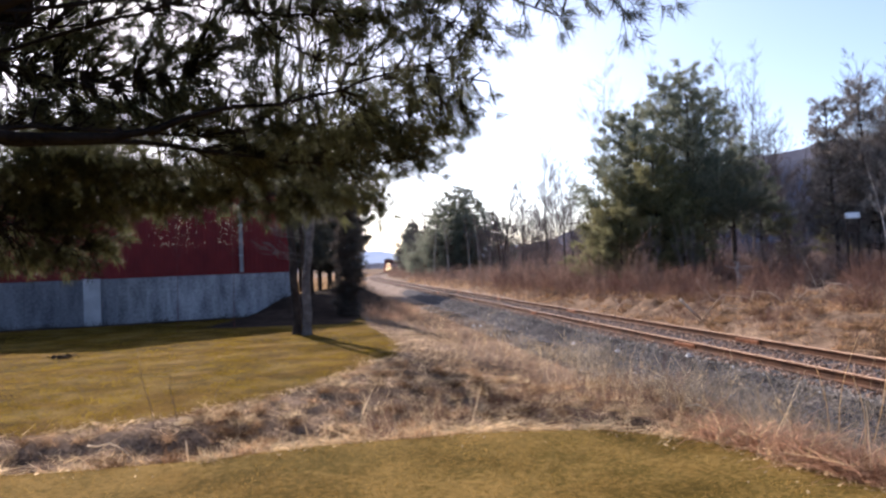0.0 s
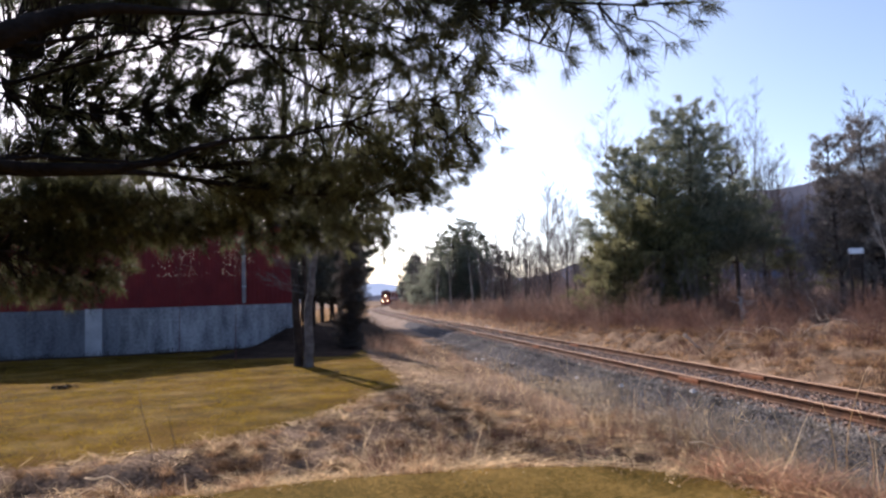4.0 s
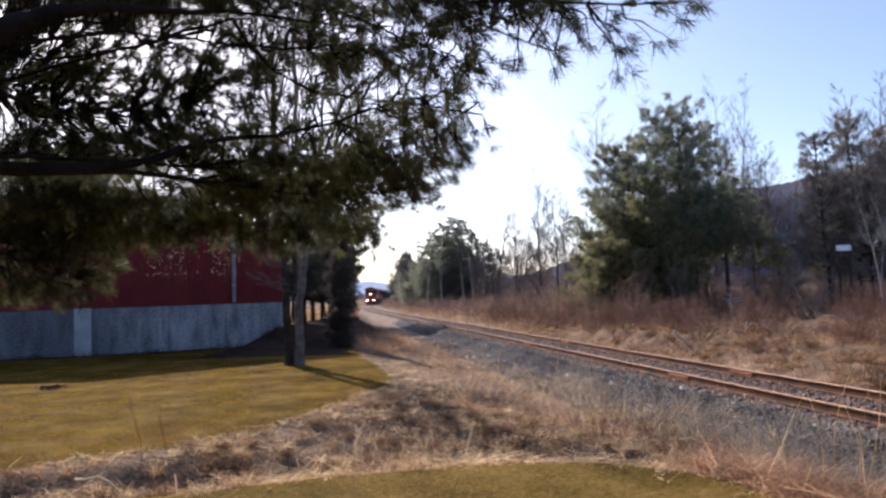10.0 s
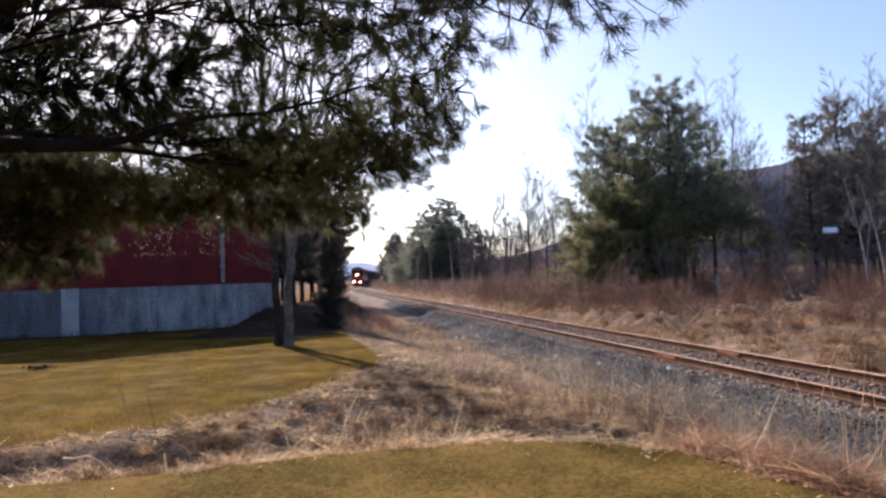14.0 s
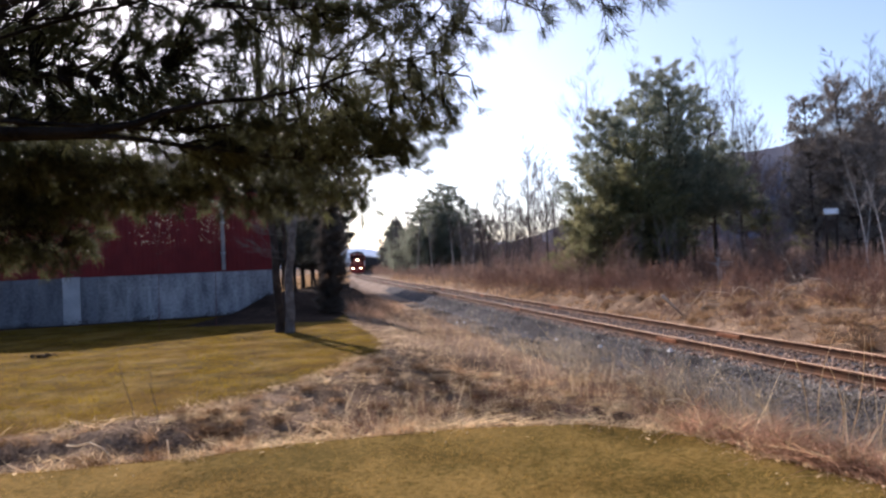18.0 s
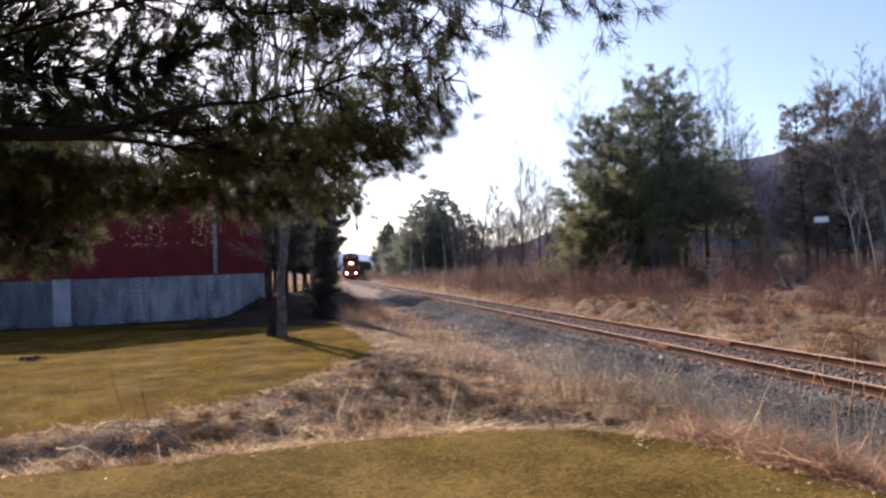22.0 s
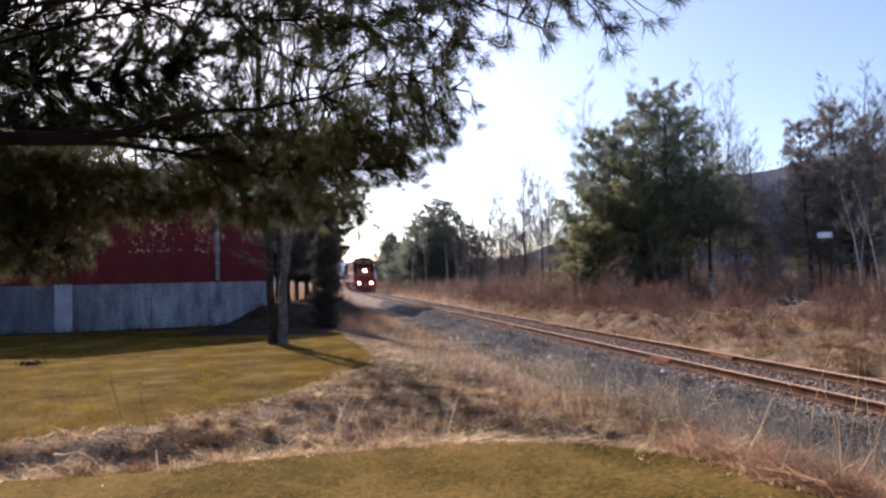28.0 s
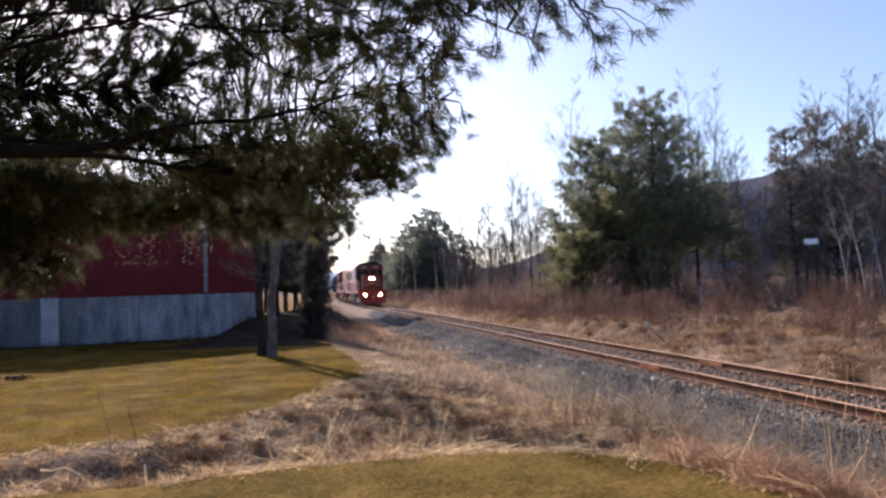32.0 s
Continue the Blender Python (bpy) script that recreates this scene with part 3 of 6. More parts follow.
tie_build = Build().box(-0.11, -1.29, -0.33, 0.11, 1.29, -0.172, 0.012)
for o in (-1, 1):
    tie_build.box(-0.09, o * 0.7525 - 0.13, -0.174, 0.09, o * 0.7525 + 0.13, -0.158)
    for sx in (-0.05, 0.05):
        tie_build.box(sx - 0.012, o * 0.7525 - 0.1, -0.16, sx + 0.012, o * 0.7525 - 0.075, -0.135)
        tie_build.box(sx - 0.012, o * 0.7525 + 0.075, -0.16, sx + 0.012, o * 0.7525 + 0.1, -0.135)
tie_mesh = tie_build.mesh("tie", TIE)
rest = Build()
for i in range(620):
    p, a = on_track(S0 + 30 + 0.53 * i)
    turn = Matrix.Translation(p + Vector((0, 0, random.uniform(-0.012, 0.0)))) @ pose(0, 0, 0, 0, 0, math.degrees(a) + random.uniform(-2, 2))
    if i < 290:
        t = part("tie", tie_mesh, None, track)
        t.matrix_basis = turn
    else:
        rest.add([turn @ Vector(v) for v in ((-0.11, -1.29, -0.3), (0.11, -1.29, -0.3), (0.11, 1.29, -0.3), (-0.11, 1.29, -0.3), (-0.11, -1.29, -0.18), (0.11, -1.29, -0.18), (0.11, 1.29, -0.18), (-0.11, 1.29, -0.18))],
                 [(4, 5, 6, 7), (0, 1, 5, 4), (1, 2, 6, 5), (2, 3, 7, 6), (3, 0, 4, 7)])
tagged(part("ties", rest, TIE, track), kind="stuff")


# ---- barn ----
def build_barn():
    """Gable end towards the lawn; local x runs along that wall, 0 at its right-hand corner, y goes back."""
    barn = tagged(new("barn"), "red metal-sided barn on a stained concrete foundation wall", "barn")
    barn.matrix_basis = pose(-8.25, 32.4, 0, 0, 0, 21)
    base, top, eave, ridge, width, deep = -0.5, 1.84, 5.0, 7.0, 16.0, 18.0
    slope = (ridge - eave) / (width / 2)
    wall = part("foundation_wall", Build().box(-width, 0.07, base, 0, deep, top - 0.01), CONCRETE, barn)
    joints = (0, 0.36, 0.7, 1.05, 1.42, 2.32, 3.05, 3.75, 5.23, 6.04, 7.14, 7.79, 8.44, 9.3, 10.6, 12.0, 13.3, 14.7, 16.0)
    for k, (a, b) in enumerate(zip(joints, joints[1:])):
        pale = 7.7 < a < 8.0
        part("concrete_panel", Build().box(-b + 0.004, -0.05 if pale else 0, base, -a - 0.004, 0.07, top, 0.004), CONCRETE_PALE if pale else CONCRETE_DARK if 7.0 < a < 7.7 or a > 8.4 else CONCRETE, wall, "paler concrete pilaster" if pale else "")
    core = [(-width, top - 0.01), (0, top - 0.01), (0, eave), (-width / 2, ridge), (-width, eave)]
    siding = part("siding", Build().prism(core, 0.07, deep), RED_SIDING, barn)
    step = 0.8
    for k in range(20):
        x0, x1 = -step * (k + 1), -step * k
        line = [(x0, 0.0)]
        for q in range(4):
            line += [(x0 + 0.02 + 0.2 * q, 0.0), (x0 + 0.04 + 0.2 * q, -0.018), (x0 + 0.08 + 0.2 * q, -0.018), (x0 + 0.1 + 0.2 * q, 0.0)]
        line += [(x1 - 0.004, 0.0), (x1 - 0.004, 0.03), (x0, 0.03)]
        m = len(line)
        roof_z = lambda x: ridge - abs(x + width / 2) * slope - 0.03
        part("siding_sheet", Build().add([(x, y + 0.035, top) for x, y in line] + [(x, y + 0.035, roof_z(x)) for x, y in line], [(i, (i + 1) % m, m + (i + 1) % m, m + i) for i in range(m)]), RED_SIDING, siding)
    part("sill_trim", Build().box(-width, -0.02, top - 0.02, 0.05, 0.03, top + 0.06, 0.01), RED_SIDING, barn)
    for s in (-1, 1):
        xo = -width / 2 + s * (width / 2 + 0.4)
        zo = eave - 0.4 * slope
        a, b = sorted(((xo, zo), (-width / 2, ridge)))
        part("roof_slope", Build().prism([(a[0], a[1] + 0.02), (b[0], b[1] + 0.02), (b[0], b[1] + 0.14), (a[0], a[1] + 0.14)], -0.35, deep + 0.35), ROOF, barn, "dark metal roof")
        part("rake_trim", Build().prism([(a[0], a[1] - 0.12), (b[0], b[1] - 0.12), (b[0], b[1] + 0.015), (a[0], a[1] + 0.015)], -0.36, -0.32), RED_SIDING, barn)
    part("downspout", Build().tube([(-2.15, -0.06, eave - 0.2), (-2.15, -0.06, top + 0.25), (-2.15, -0.07, top + 0.05)], [0.085] * 3, 8), PIPE, barn, "pale grey downpipe")
    for z in (2.6, 3.9):
        part("strap", Build().box(-2.26, -0.15, z, -2.04, 0.02, z + 0.04), GALV, barn)
    return barn


build_barn()


# ---- trees ----
def tufts(name, mat, centre, axis, count, length, width, spread=1.0):
    """Needle tufts: around each centre, count thin blades that fan out about the axis."""
    n = len(centre)
    d = np.repeat(axis, count, 0) * 0.9 + np.random.normal(size=(n * count, 3)) * 0.62 * spread
    d /= np.linalg.norm(d, axis=1)[:, None]
    c = np.repeat(centre, count, 0) + np.random.normal(size=(n * count, 3)) * length * 0.12
    side = np.cross(d, np.random.normal(size=d.shape))
    side /= np.linalg.norm(side, axis=1)[:, None] + 1e-9
    ln = (length * np.random.uniform(0.7, 1.15, n * count))[:, None]
    v = np.stack([c - side * width / 2, c + side * width / 2, c + d * ln], 1).reshape(-1, 3)
    return raw_mesh(name, v, np.zeros((0, 4), int), np.arange(len(v)).reshape(-1, 3), mat)


def limb_points(start, direction, length, droop, steps, jitter=0.08):
    p, d, out = Vector(start), Vector(direction).normalized(), [Vector(start)]
    for _ in range(steps):
        d = (d + Vector((random.uniform(-jitter, jitter), random.uniform(-jitter, jitter), droop / steps + random.uniform(-jitter, jitter) * 0.5))).normalized()
        p = p + d * length / steps
        out.append(p.copy())
    return out


def pine(x, y, height, spread, label, bare=0.18, mat=None, tuft=0.24, per=14, dense=1.7, group="", sink=0.1, lean=0.0, whorl=0.38, wide=0.1, taper=0.5):
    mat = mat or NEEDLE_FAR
    tree = tagged(new("pine_tree"), label, "tree", group)
    tree.location = (x, y, ground_at(x, y) - sink)
    r0 = height * 0.012 + 0.03
    top = Vector((random.uniform(-0.3, 0.3) + lean, random.uniform(-0.3, 0.3), height))
    trunk_pts = [top * t + Vector((random.uniform(-0.06, 0.06), random.uniform(-0.06, 0.06), 0)) * (1 if 0 < t < 1 else 0) for t in np.linspace(0, 1, 9)]
    wood, cs, ax = Build().tube(trunk_pts, [r0 * (1 - 0.9 * t) for t in np.linspace(0, 1, 9)], 7), [], []
    z = height * bare
    while z < height * 0.985:
        t = z / height
        reach = spread * (0.55 + 0.45 * min(1, (t - bare * 0.6) / 0.2)) * (1 - t) ** taper * random.uniform(0.75, 1.15) + 0.25
        high = max(0.0, (t - 0.6) / 0.4)
        turn0 = random.uniform(0, 2 * math.pi)
        arms = random.randint(4, 6)
        for k in range(arms):
            if random.random() < 0.12:
                continue
            a = turn0 + 2 * math.pi * k / arms + random.gauss(0, 0.25)
            ln = reach * random.choice((0.6, 0.8, 1.0, 1.0, 1.18)) * random.uniform(0.85, 1.1)
            pts = limb_points(top * t, (math.cos(a), math.sin(a), 0.02 + 0.75 * t * t), ln, 0.5, 4, 0.12)
            wood.tube(pts, [r0 * 0.3 * (1 - t * 0.6) * q + 0.006 for q in (1, 0.75, 0.5, 0.3, 0.12)], 4, False)
            m = max(4, int(ln * 17 * dense * (1 - 0.4 * high)))
            start = 0.3 + 0.3 * high
            for j in range(m):
                q = start + (1 - start) * ((j + random.random()) / m) ** 0.7
                i = min(3, int(q * 4))
                base = pts[i].lerp(pts[i + 1], q * 4 - i)
                w = (0.27 * ln * (1.2 - q) + 0.07) * (1 - 0.5 * high)
                cs.append(base + Vector((random.gauss(0, w), random.gauss(0, w), random.gauss(0.03, w * 0.16))))
                ax.append((math.cos(a) * 0.5, math.sin(a) * 0.5, 0.7))
        z += whorl * random.uniform(0.7, 1.3)
    for _ in range(6):
        cs.append(top + Vector((random.gauss(0, 0.05), random.gauss(0, 0.05), random.uniform(-0.35, 0.15))))
        ax.append((0, 0, 1))
    part("trunk", wood, BARK_DARK, tree)
    part("crown", tufts("crown", mat, np.array(cs), np.array(ax), per, tuft, tuft * wide), None, tree)
    return tree


def grow(build, p, d, length, r, level, spread=0.55, up=0.12, twig_min=0.006):
    """Bare wood: a limb and, from it, thinner ones."""
    steps = 4 if level > 1 else 3
    pts = limb_points(p, d, length, up, steps, 0.05)
    radii = [max(twig_min, r * (1 - 0.55 * i / steps)) for i in range(steps + 1)]
    radii[-1] *= 0.35
    build.tube(pts, radii, 6 if r > 0.06 else (4 if r > 0.02 else 3), False)
    if level == 0:
        return
    for k in range(random.randint(5, 7) if level < 3 else random.randint(4, 6)):
        q = random.uniform(0.25, 1.0)
        i = min(steps - 1, int(q * steps))
        base = pts[i].lerp(pts[i + 1], q * steps - i)
        dd = (pts[i + 1] - pts[i]).normalized()
        nd = (dd + Vector((random.gauss(0, spread), random.gauss(0, spread), random.gauss(0.1, spread * 0.6)))).normalized()
        grow(build, base, nd, length * random.uniform(0.42, 0.68), max(twig_min, r * random.uniform(0.35, 0.55)), level - 1, spread, up, twig_min)


def bare_tree(name, label, height, r, mat, levels=3, stems=1, lean=(0, 0), spread=0.4, group="", twig_min=0.004, clear=2):
    """A leafless tree at the origin: trunk and branches."""
    tree = tagged(new(name), label, "tree", group)
    for k in range(stems):
        tilt = Vector((lean[0] + random.gauss(0, 0.1) * (stems > 1), lean[1] + random.gauss(0, 0.1) * (stems > 1), 1))
        pts = limb_points((random.uniform(-0.2, 0.2) * (stems > 1), random.uniform(-0.2, 0.2) * (stems > 1), -0.15), tilt, height * 0.96, 0.1, 8, 0.05)
        part("trunk", Build().tube(pts, [max(twig_min, r * (1 - 0.93 * i / 8)) for i in range(9)], 7, False), mat, tree, smooth=True)
        br = Build()
        for i in range(clear, 9):
            for _ in range(random.randint(2, 3) if i < 5 else random.randint(3, 5)):
                base = pts[i - 1].lerp(pts[i], random.random())
                a = random.uniform(0, 2 * math.pi)
                grow(br, base, (math.cos(a) * 0.8, math.sin(a) * 0.8, 0.9), height * 0.24 * (1.15 - i / 9), r * 0.3 * (1.1 - i / 9) + 0.002, levels - (1 if i < 6 else 2), 0.5, 0.25, twig_min)
        part("crown", br, TWIG if mat is not BIRCH_BARK else BARK_PALE, tree)
    return tree


# the big white pines across the track
GROUP_P = "white pines across the track"
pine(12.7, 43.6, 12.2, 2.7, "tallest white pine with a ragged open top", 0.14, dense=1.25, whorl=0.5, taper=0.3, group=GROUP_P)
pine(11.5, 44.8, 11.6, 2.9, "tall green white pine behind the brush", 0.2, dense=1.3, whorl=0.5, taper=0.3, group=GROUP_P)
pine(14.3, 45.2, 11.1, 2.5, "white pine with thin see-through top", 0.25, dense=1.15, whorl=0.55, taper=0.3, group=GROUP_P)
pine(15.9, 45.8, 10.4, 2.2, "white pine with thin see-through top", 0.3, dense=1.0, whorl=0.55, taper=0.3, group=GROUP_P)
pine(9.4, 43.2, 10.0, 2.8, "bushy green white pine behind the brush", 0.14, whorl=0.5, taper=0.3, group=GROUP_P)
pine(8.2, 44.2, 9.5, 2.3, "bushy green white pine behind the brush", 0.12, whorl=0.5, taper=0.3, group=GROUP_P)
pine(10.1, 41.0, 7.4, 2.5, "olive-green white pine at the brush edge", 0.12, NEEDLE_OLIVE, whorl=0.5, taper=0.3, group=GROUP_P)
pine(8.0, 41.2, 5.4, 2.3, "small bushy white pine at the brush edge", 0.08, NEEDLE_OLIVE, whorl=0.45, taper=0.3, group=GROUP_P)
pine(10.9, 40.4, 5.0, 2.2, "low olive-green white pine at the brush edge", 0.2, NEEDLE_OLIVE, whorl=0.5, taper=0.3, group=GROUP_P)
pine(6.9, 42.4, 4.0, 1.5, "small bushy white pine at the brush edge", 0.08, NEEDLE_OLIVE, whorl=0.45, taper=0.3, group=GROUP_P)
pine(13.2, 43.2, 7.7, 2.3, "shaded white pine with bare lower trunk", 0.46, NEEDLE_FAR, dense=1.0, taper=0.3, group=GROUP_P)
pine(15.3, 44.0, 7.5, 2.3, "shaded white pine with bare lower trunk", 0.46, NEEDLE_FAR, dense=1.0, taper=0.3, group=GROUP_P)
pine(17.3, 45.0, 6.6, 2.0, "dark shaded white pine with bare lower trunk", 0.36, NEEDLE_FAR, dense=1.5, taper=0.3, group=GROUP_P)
pine(18.6, 44.5, 3.9, 2.0, "low olive-green white pine in the woods", 0.3, NEEDLE_OLIVE, dense=0.7, whorl=0.6, group=GROUP_P)
pine(21.4, 44.5, 4.0, 2.0, "low olive-green white pine in the woods", 0.3, NEEDLE_OLIVE, dense=0.8, whorl=0.6, group=GROUP_P)
# farther pines by the track
GROUP_F = "hazy pines by the track"
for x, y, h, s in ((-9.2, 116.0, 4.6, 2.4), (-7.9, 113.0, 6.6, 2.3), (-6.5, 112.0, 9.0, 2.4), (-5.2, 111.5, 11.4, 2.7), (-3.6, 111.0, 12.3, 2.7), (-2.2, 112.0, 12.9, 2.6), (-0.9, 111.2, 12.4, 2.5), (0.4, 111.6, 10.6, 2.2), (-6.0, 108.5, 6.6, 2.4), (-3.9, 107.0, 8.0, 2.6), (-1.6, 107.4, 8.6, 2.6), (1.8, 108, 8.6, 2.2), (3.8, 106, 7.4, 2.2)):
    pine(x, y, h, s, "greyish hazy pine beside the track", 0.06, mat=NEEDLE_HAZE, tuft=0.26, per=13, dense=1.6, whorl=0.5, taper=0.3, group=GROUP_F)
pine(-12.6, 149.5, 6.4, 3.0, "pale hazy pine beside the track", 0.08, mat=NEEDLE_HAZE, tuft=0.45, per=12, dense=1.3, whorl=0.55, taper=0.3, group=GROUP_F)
# dark trees at the right-hand edge of the woods
for x, y, h, s in ((19.2, 39.8, 9.4, 2.3), (21.0, 40.2, 10.3, 2.4), (22.6, 40.6, 9.6, 2.4), (20.6, 38.4, 6.4, 2.8), (24.6, 40.0, 8.6, 2.4)):
    pine(x, y, h, s, "brownish open pine among birches and bare trees", 0.22, NEEDLE_BROWN, dense=0.95, group="brownish pines among birches")
# dark spruces by the barn's end
pine(-9.7, 45, 6.3, 2.6, "dark spruce beside the barn", 0.3, NEEDLE_DARK, dense=1.3, tuft=0.22, group="dark spruces by the barn")
pine(-11.4, 45.5, 8.2, 2.8, "dark spruce beside the barn", 0.3, NEEDLE_DARK, dense=1.4, tuft=0.22, group="dark spruces by the barn")
pine(-11.8, 52, 8.2, 3.0, "dark spruce beside the barn", 0.25, NEEDLE_DARK, dense=1.3, tuft=0.22, group="dark spruces by the barn")
pine(-10.2, 51, 6.0, 2.2, "dark spruce beside the barn", 0.3, NEEDLE_DARK, dense=1.3, tuft=0.22, group="dark spruces by the barn")
pine(-8.1, 35.8, 5.0, 1.7, "dark spruce beside the barn", 0.26, NEEDLE_DARK, dense=1.6, tuft=0.22, group="dark spruces by the barn")
pine(-7.3, 39.0, 5.2, 1.5, "dark spruce beside the barn", 0.24, NEEDLE_DARK, dense=1.6, tuft=0.22, group="dark spruces by the barn")
pine(-8.4, 41.2, 4.6, 1.9, "dark spruce beside the barn", 0.22, NEEDLE_DARK, dense=1.5, tuft=0.22, group="dark spruces by the barn")
pine(-8.4, 44.6, 4.9, 1.9, "dark spruce beside the barn", 0.22, NEEDLE_DARK, dense=1.5, tuft=0.22, group="dark spruces by the barn")
pine(-12.1, 63.0, 13.2, 3.6, "tall dark spruce beyond the barn", 0.2, NEEDLE_DARK, tuft=0.3, dense=2.0, group="dark spruces by the barn")
pine(-13.4, 62.0, 12.8, 3.4, "tall dark spruce beyond the barn", 0.2, NEEDLE_DARK, tuft=0.3, dense=2.0, group="dark spruces by the barn")
pine(-15.6, 64.0, 13.8, 4.0, "tall dark spruce beyond the barn", 0.2, NEEDLE_DARK, tuft=0.3, dense=2.0, group="dark spruces by the barn")
pine(-17.8, 62.5, 13.0, 3.8, "tall dark spruce beyond the barn", 0.2, NEEDLE_DARK, tuft=0.3, dense=2.0, group="dark spruces by the barn")
pine(-5.4, 29.8, 5.4, 0.4, "slim grey-brown cedar at the lawn end", 0.02, NEEDLE_CEDAR, dense=3.2, tuft=0.17, whorl=0.18, group="dark spruces by the barn")


def stand(tree, spots):
    """Copies of a tree, turned, at spots (x, y, degrees)."""
    for x, y, a in spots:
        copy_thing(tree, pose(x, y, ground_at(x, y), 0, 0, a))


def place(tree, x, y, a=0):
    tree.matrix_basis = pose(x, y, ground_at(x, y), 0, 0, a)
    return tree


random.seed(11)
tall = place(bare_tree("bare_tree", "tall leafless tree with fine upright twigs", 14.0, 0.13, BARK_DARK, 4, twig_min=0.006), 7.2, 75, 0)
stand(tall, ((17.5, 60, 80), (24, 62, 200), (9.8, 82, 140), (30, 55, 20), (13, 62, 250), (20, 58, 10), (33, 60, 70), (27, 66, 100), (22, 70, 50), (36, 52, 160), (12, 92, 30), (6, 95, 200)))
mid = place(bare_tree("bare_tree", "slender leafless tree among brush", 8.5, 0.075, BARK, 3, 2, twig_min=0.005), 4.6, 72, 0)
stand(mid, ((3.2, 80, 90), (6.3, 66, 170), (9.0, 64, 210), (21.5, 52, 60), (25, 46, 130), (16.3, 50, 20), (1.0, 95, 33), (27, 40, 300), (19.5, 46, 200), (23.5, 50, 15), (28, 48, 80), (31, 45, 240), (26.5, 56, 10), (30, 62, 190), (34, 50, 20), (14.5, 56, 70), (24.5, 38, 33), (29.5, 38, 140), (8, 88, 60), (2, 100, 10), (-2, 118, 140), (5.5, 78, 200), (11, 70, 260)))
random.seed(14)
birch = place(bare_tree("birch_tree", "white-barked birch leaning at the wood's edge", 5.4, 0.036, BIRCH_BARK, 2, 1, (-0.12, 0), clear=5), 17.6, 30.6, 0)
stand(birch, ((17.0, 30.9, 15), (21.4, 37, 190), (19.6, 36.2, 120), (20.9, 34.8, 300)))
taller = place(bare_tree("bare_tree", "very tall thin leafless tree behind the pines", 18.5, 0.085, BARK, 4, clear=4, twig_min=0.0035), 15.5, 60, 0)
stand(taller, ((20.6, 60, 90), (22.6, 61, 190), (10.8, 60, 270)))
stand(tall, ((25.5, 45, 40), (27.5, 46, 160), (24.0, 47, 290)))
place(bare_tree("dead_snag", "dead forked snag standing among bare trees", 11.4, 0.14, BARK_DARK, 2, 2, spread=0.2, twig_min=0.02), 2.75, 82, 0)
slim = place(bare_tree("birch_tree", "slim pale-barked tree before the hazy pines", 8.6, 0.09, BARK_PALE, 2, 1, (-0.05, 0), clear=4, twig_min=0.012, group="pale trees before the hazy pines"), -0.9, 98, 0)
stand(slim, ((-3.8, 98.5, 70), (1.7, 97, 150), (-5.9, 101, 220), (0.4, 96, 20)))
far_spots = []
for k in range(34):
    y = 118 + 5.2 * k + random.uniform(-2, 2)
    far_spots.append((float(track_x(y)) + random.uniform(5.5, 15), y, random.uniform(0, 360)))
stand(mid, far_spots[::2])
stand(tall, far_spots[1::2])
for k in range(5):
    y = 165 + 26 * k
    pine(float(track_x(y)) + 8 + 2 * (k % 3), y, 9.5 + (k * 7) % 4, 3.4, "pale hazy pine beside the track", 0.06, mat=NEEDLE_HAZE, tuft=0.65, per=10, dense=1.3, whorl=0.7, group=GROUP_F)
small = place(bare_tree("sapling", "thin grey sapling in the brush", 4.0, 0.035, TWIG, 2, 3), 10.5, 37, 0)
stand(small, ((13.5, 36, 50), (16, 37, 130), (8.8, 38, 220), (6.5, 45, 310), (4.2, 55, 20), (19, 38, 160), (22, 33, 270), (2.2, 64, 75)))


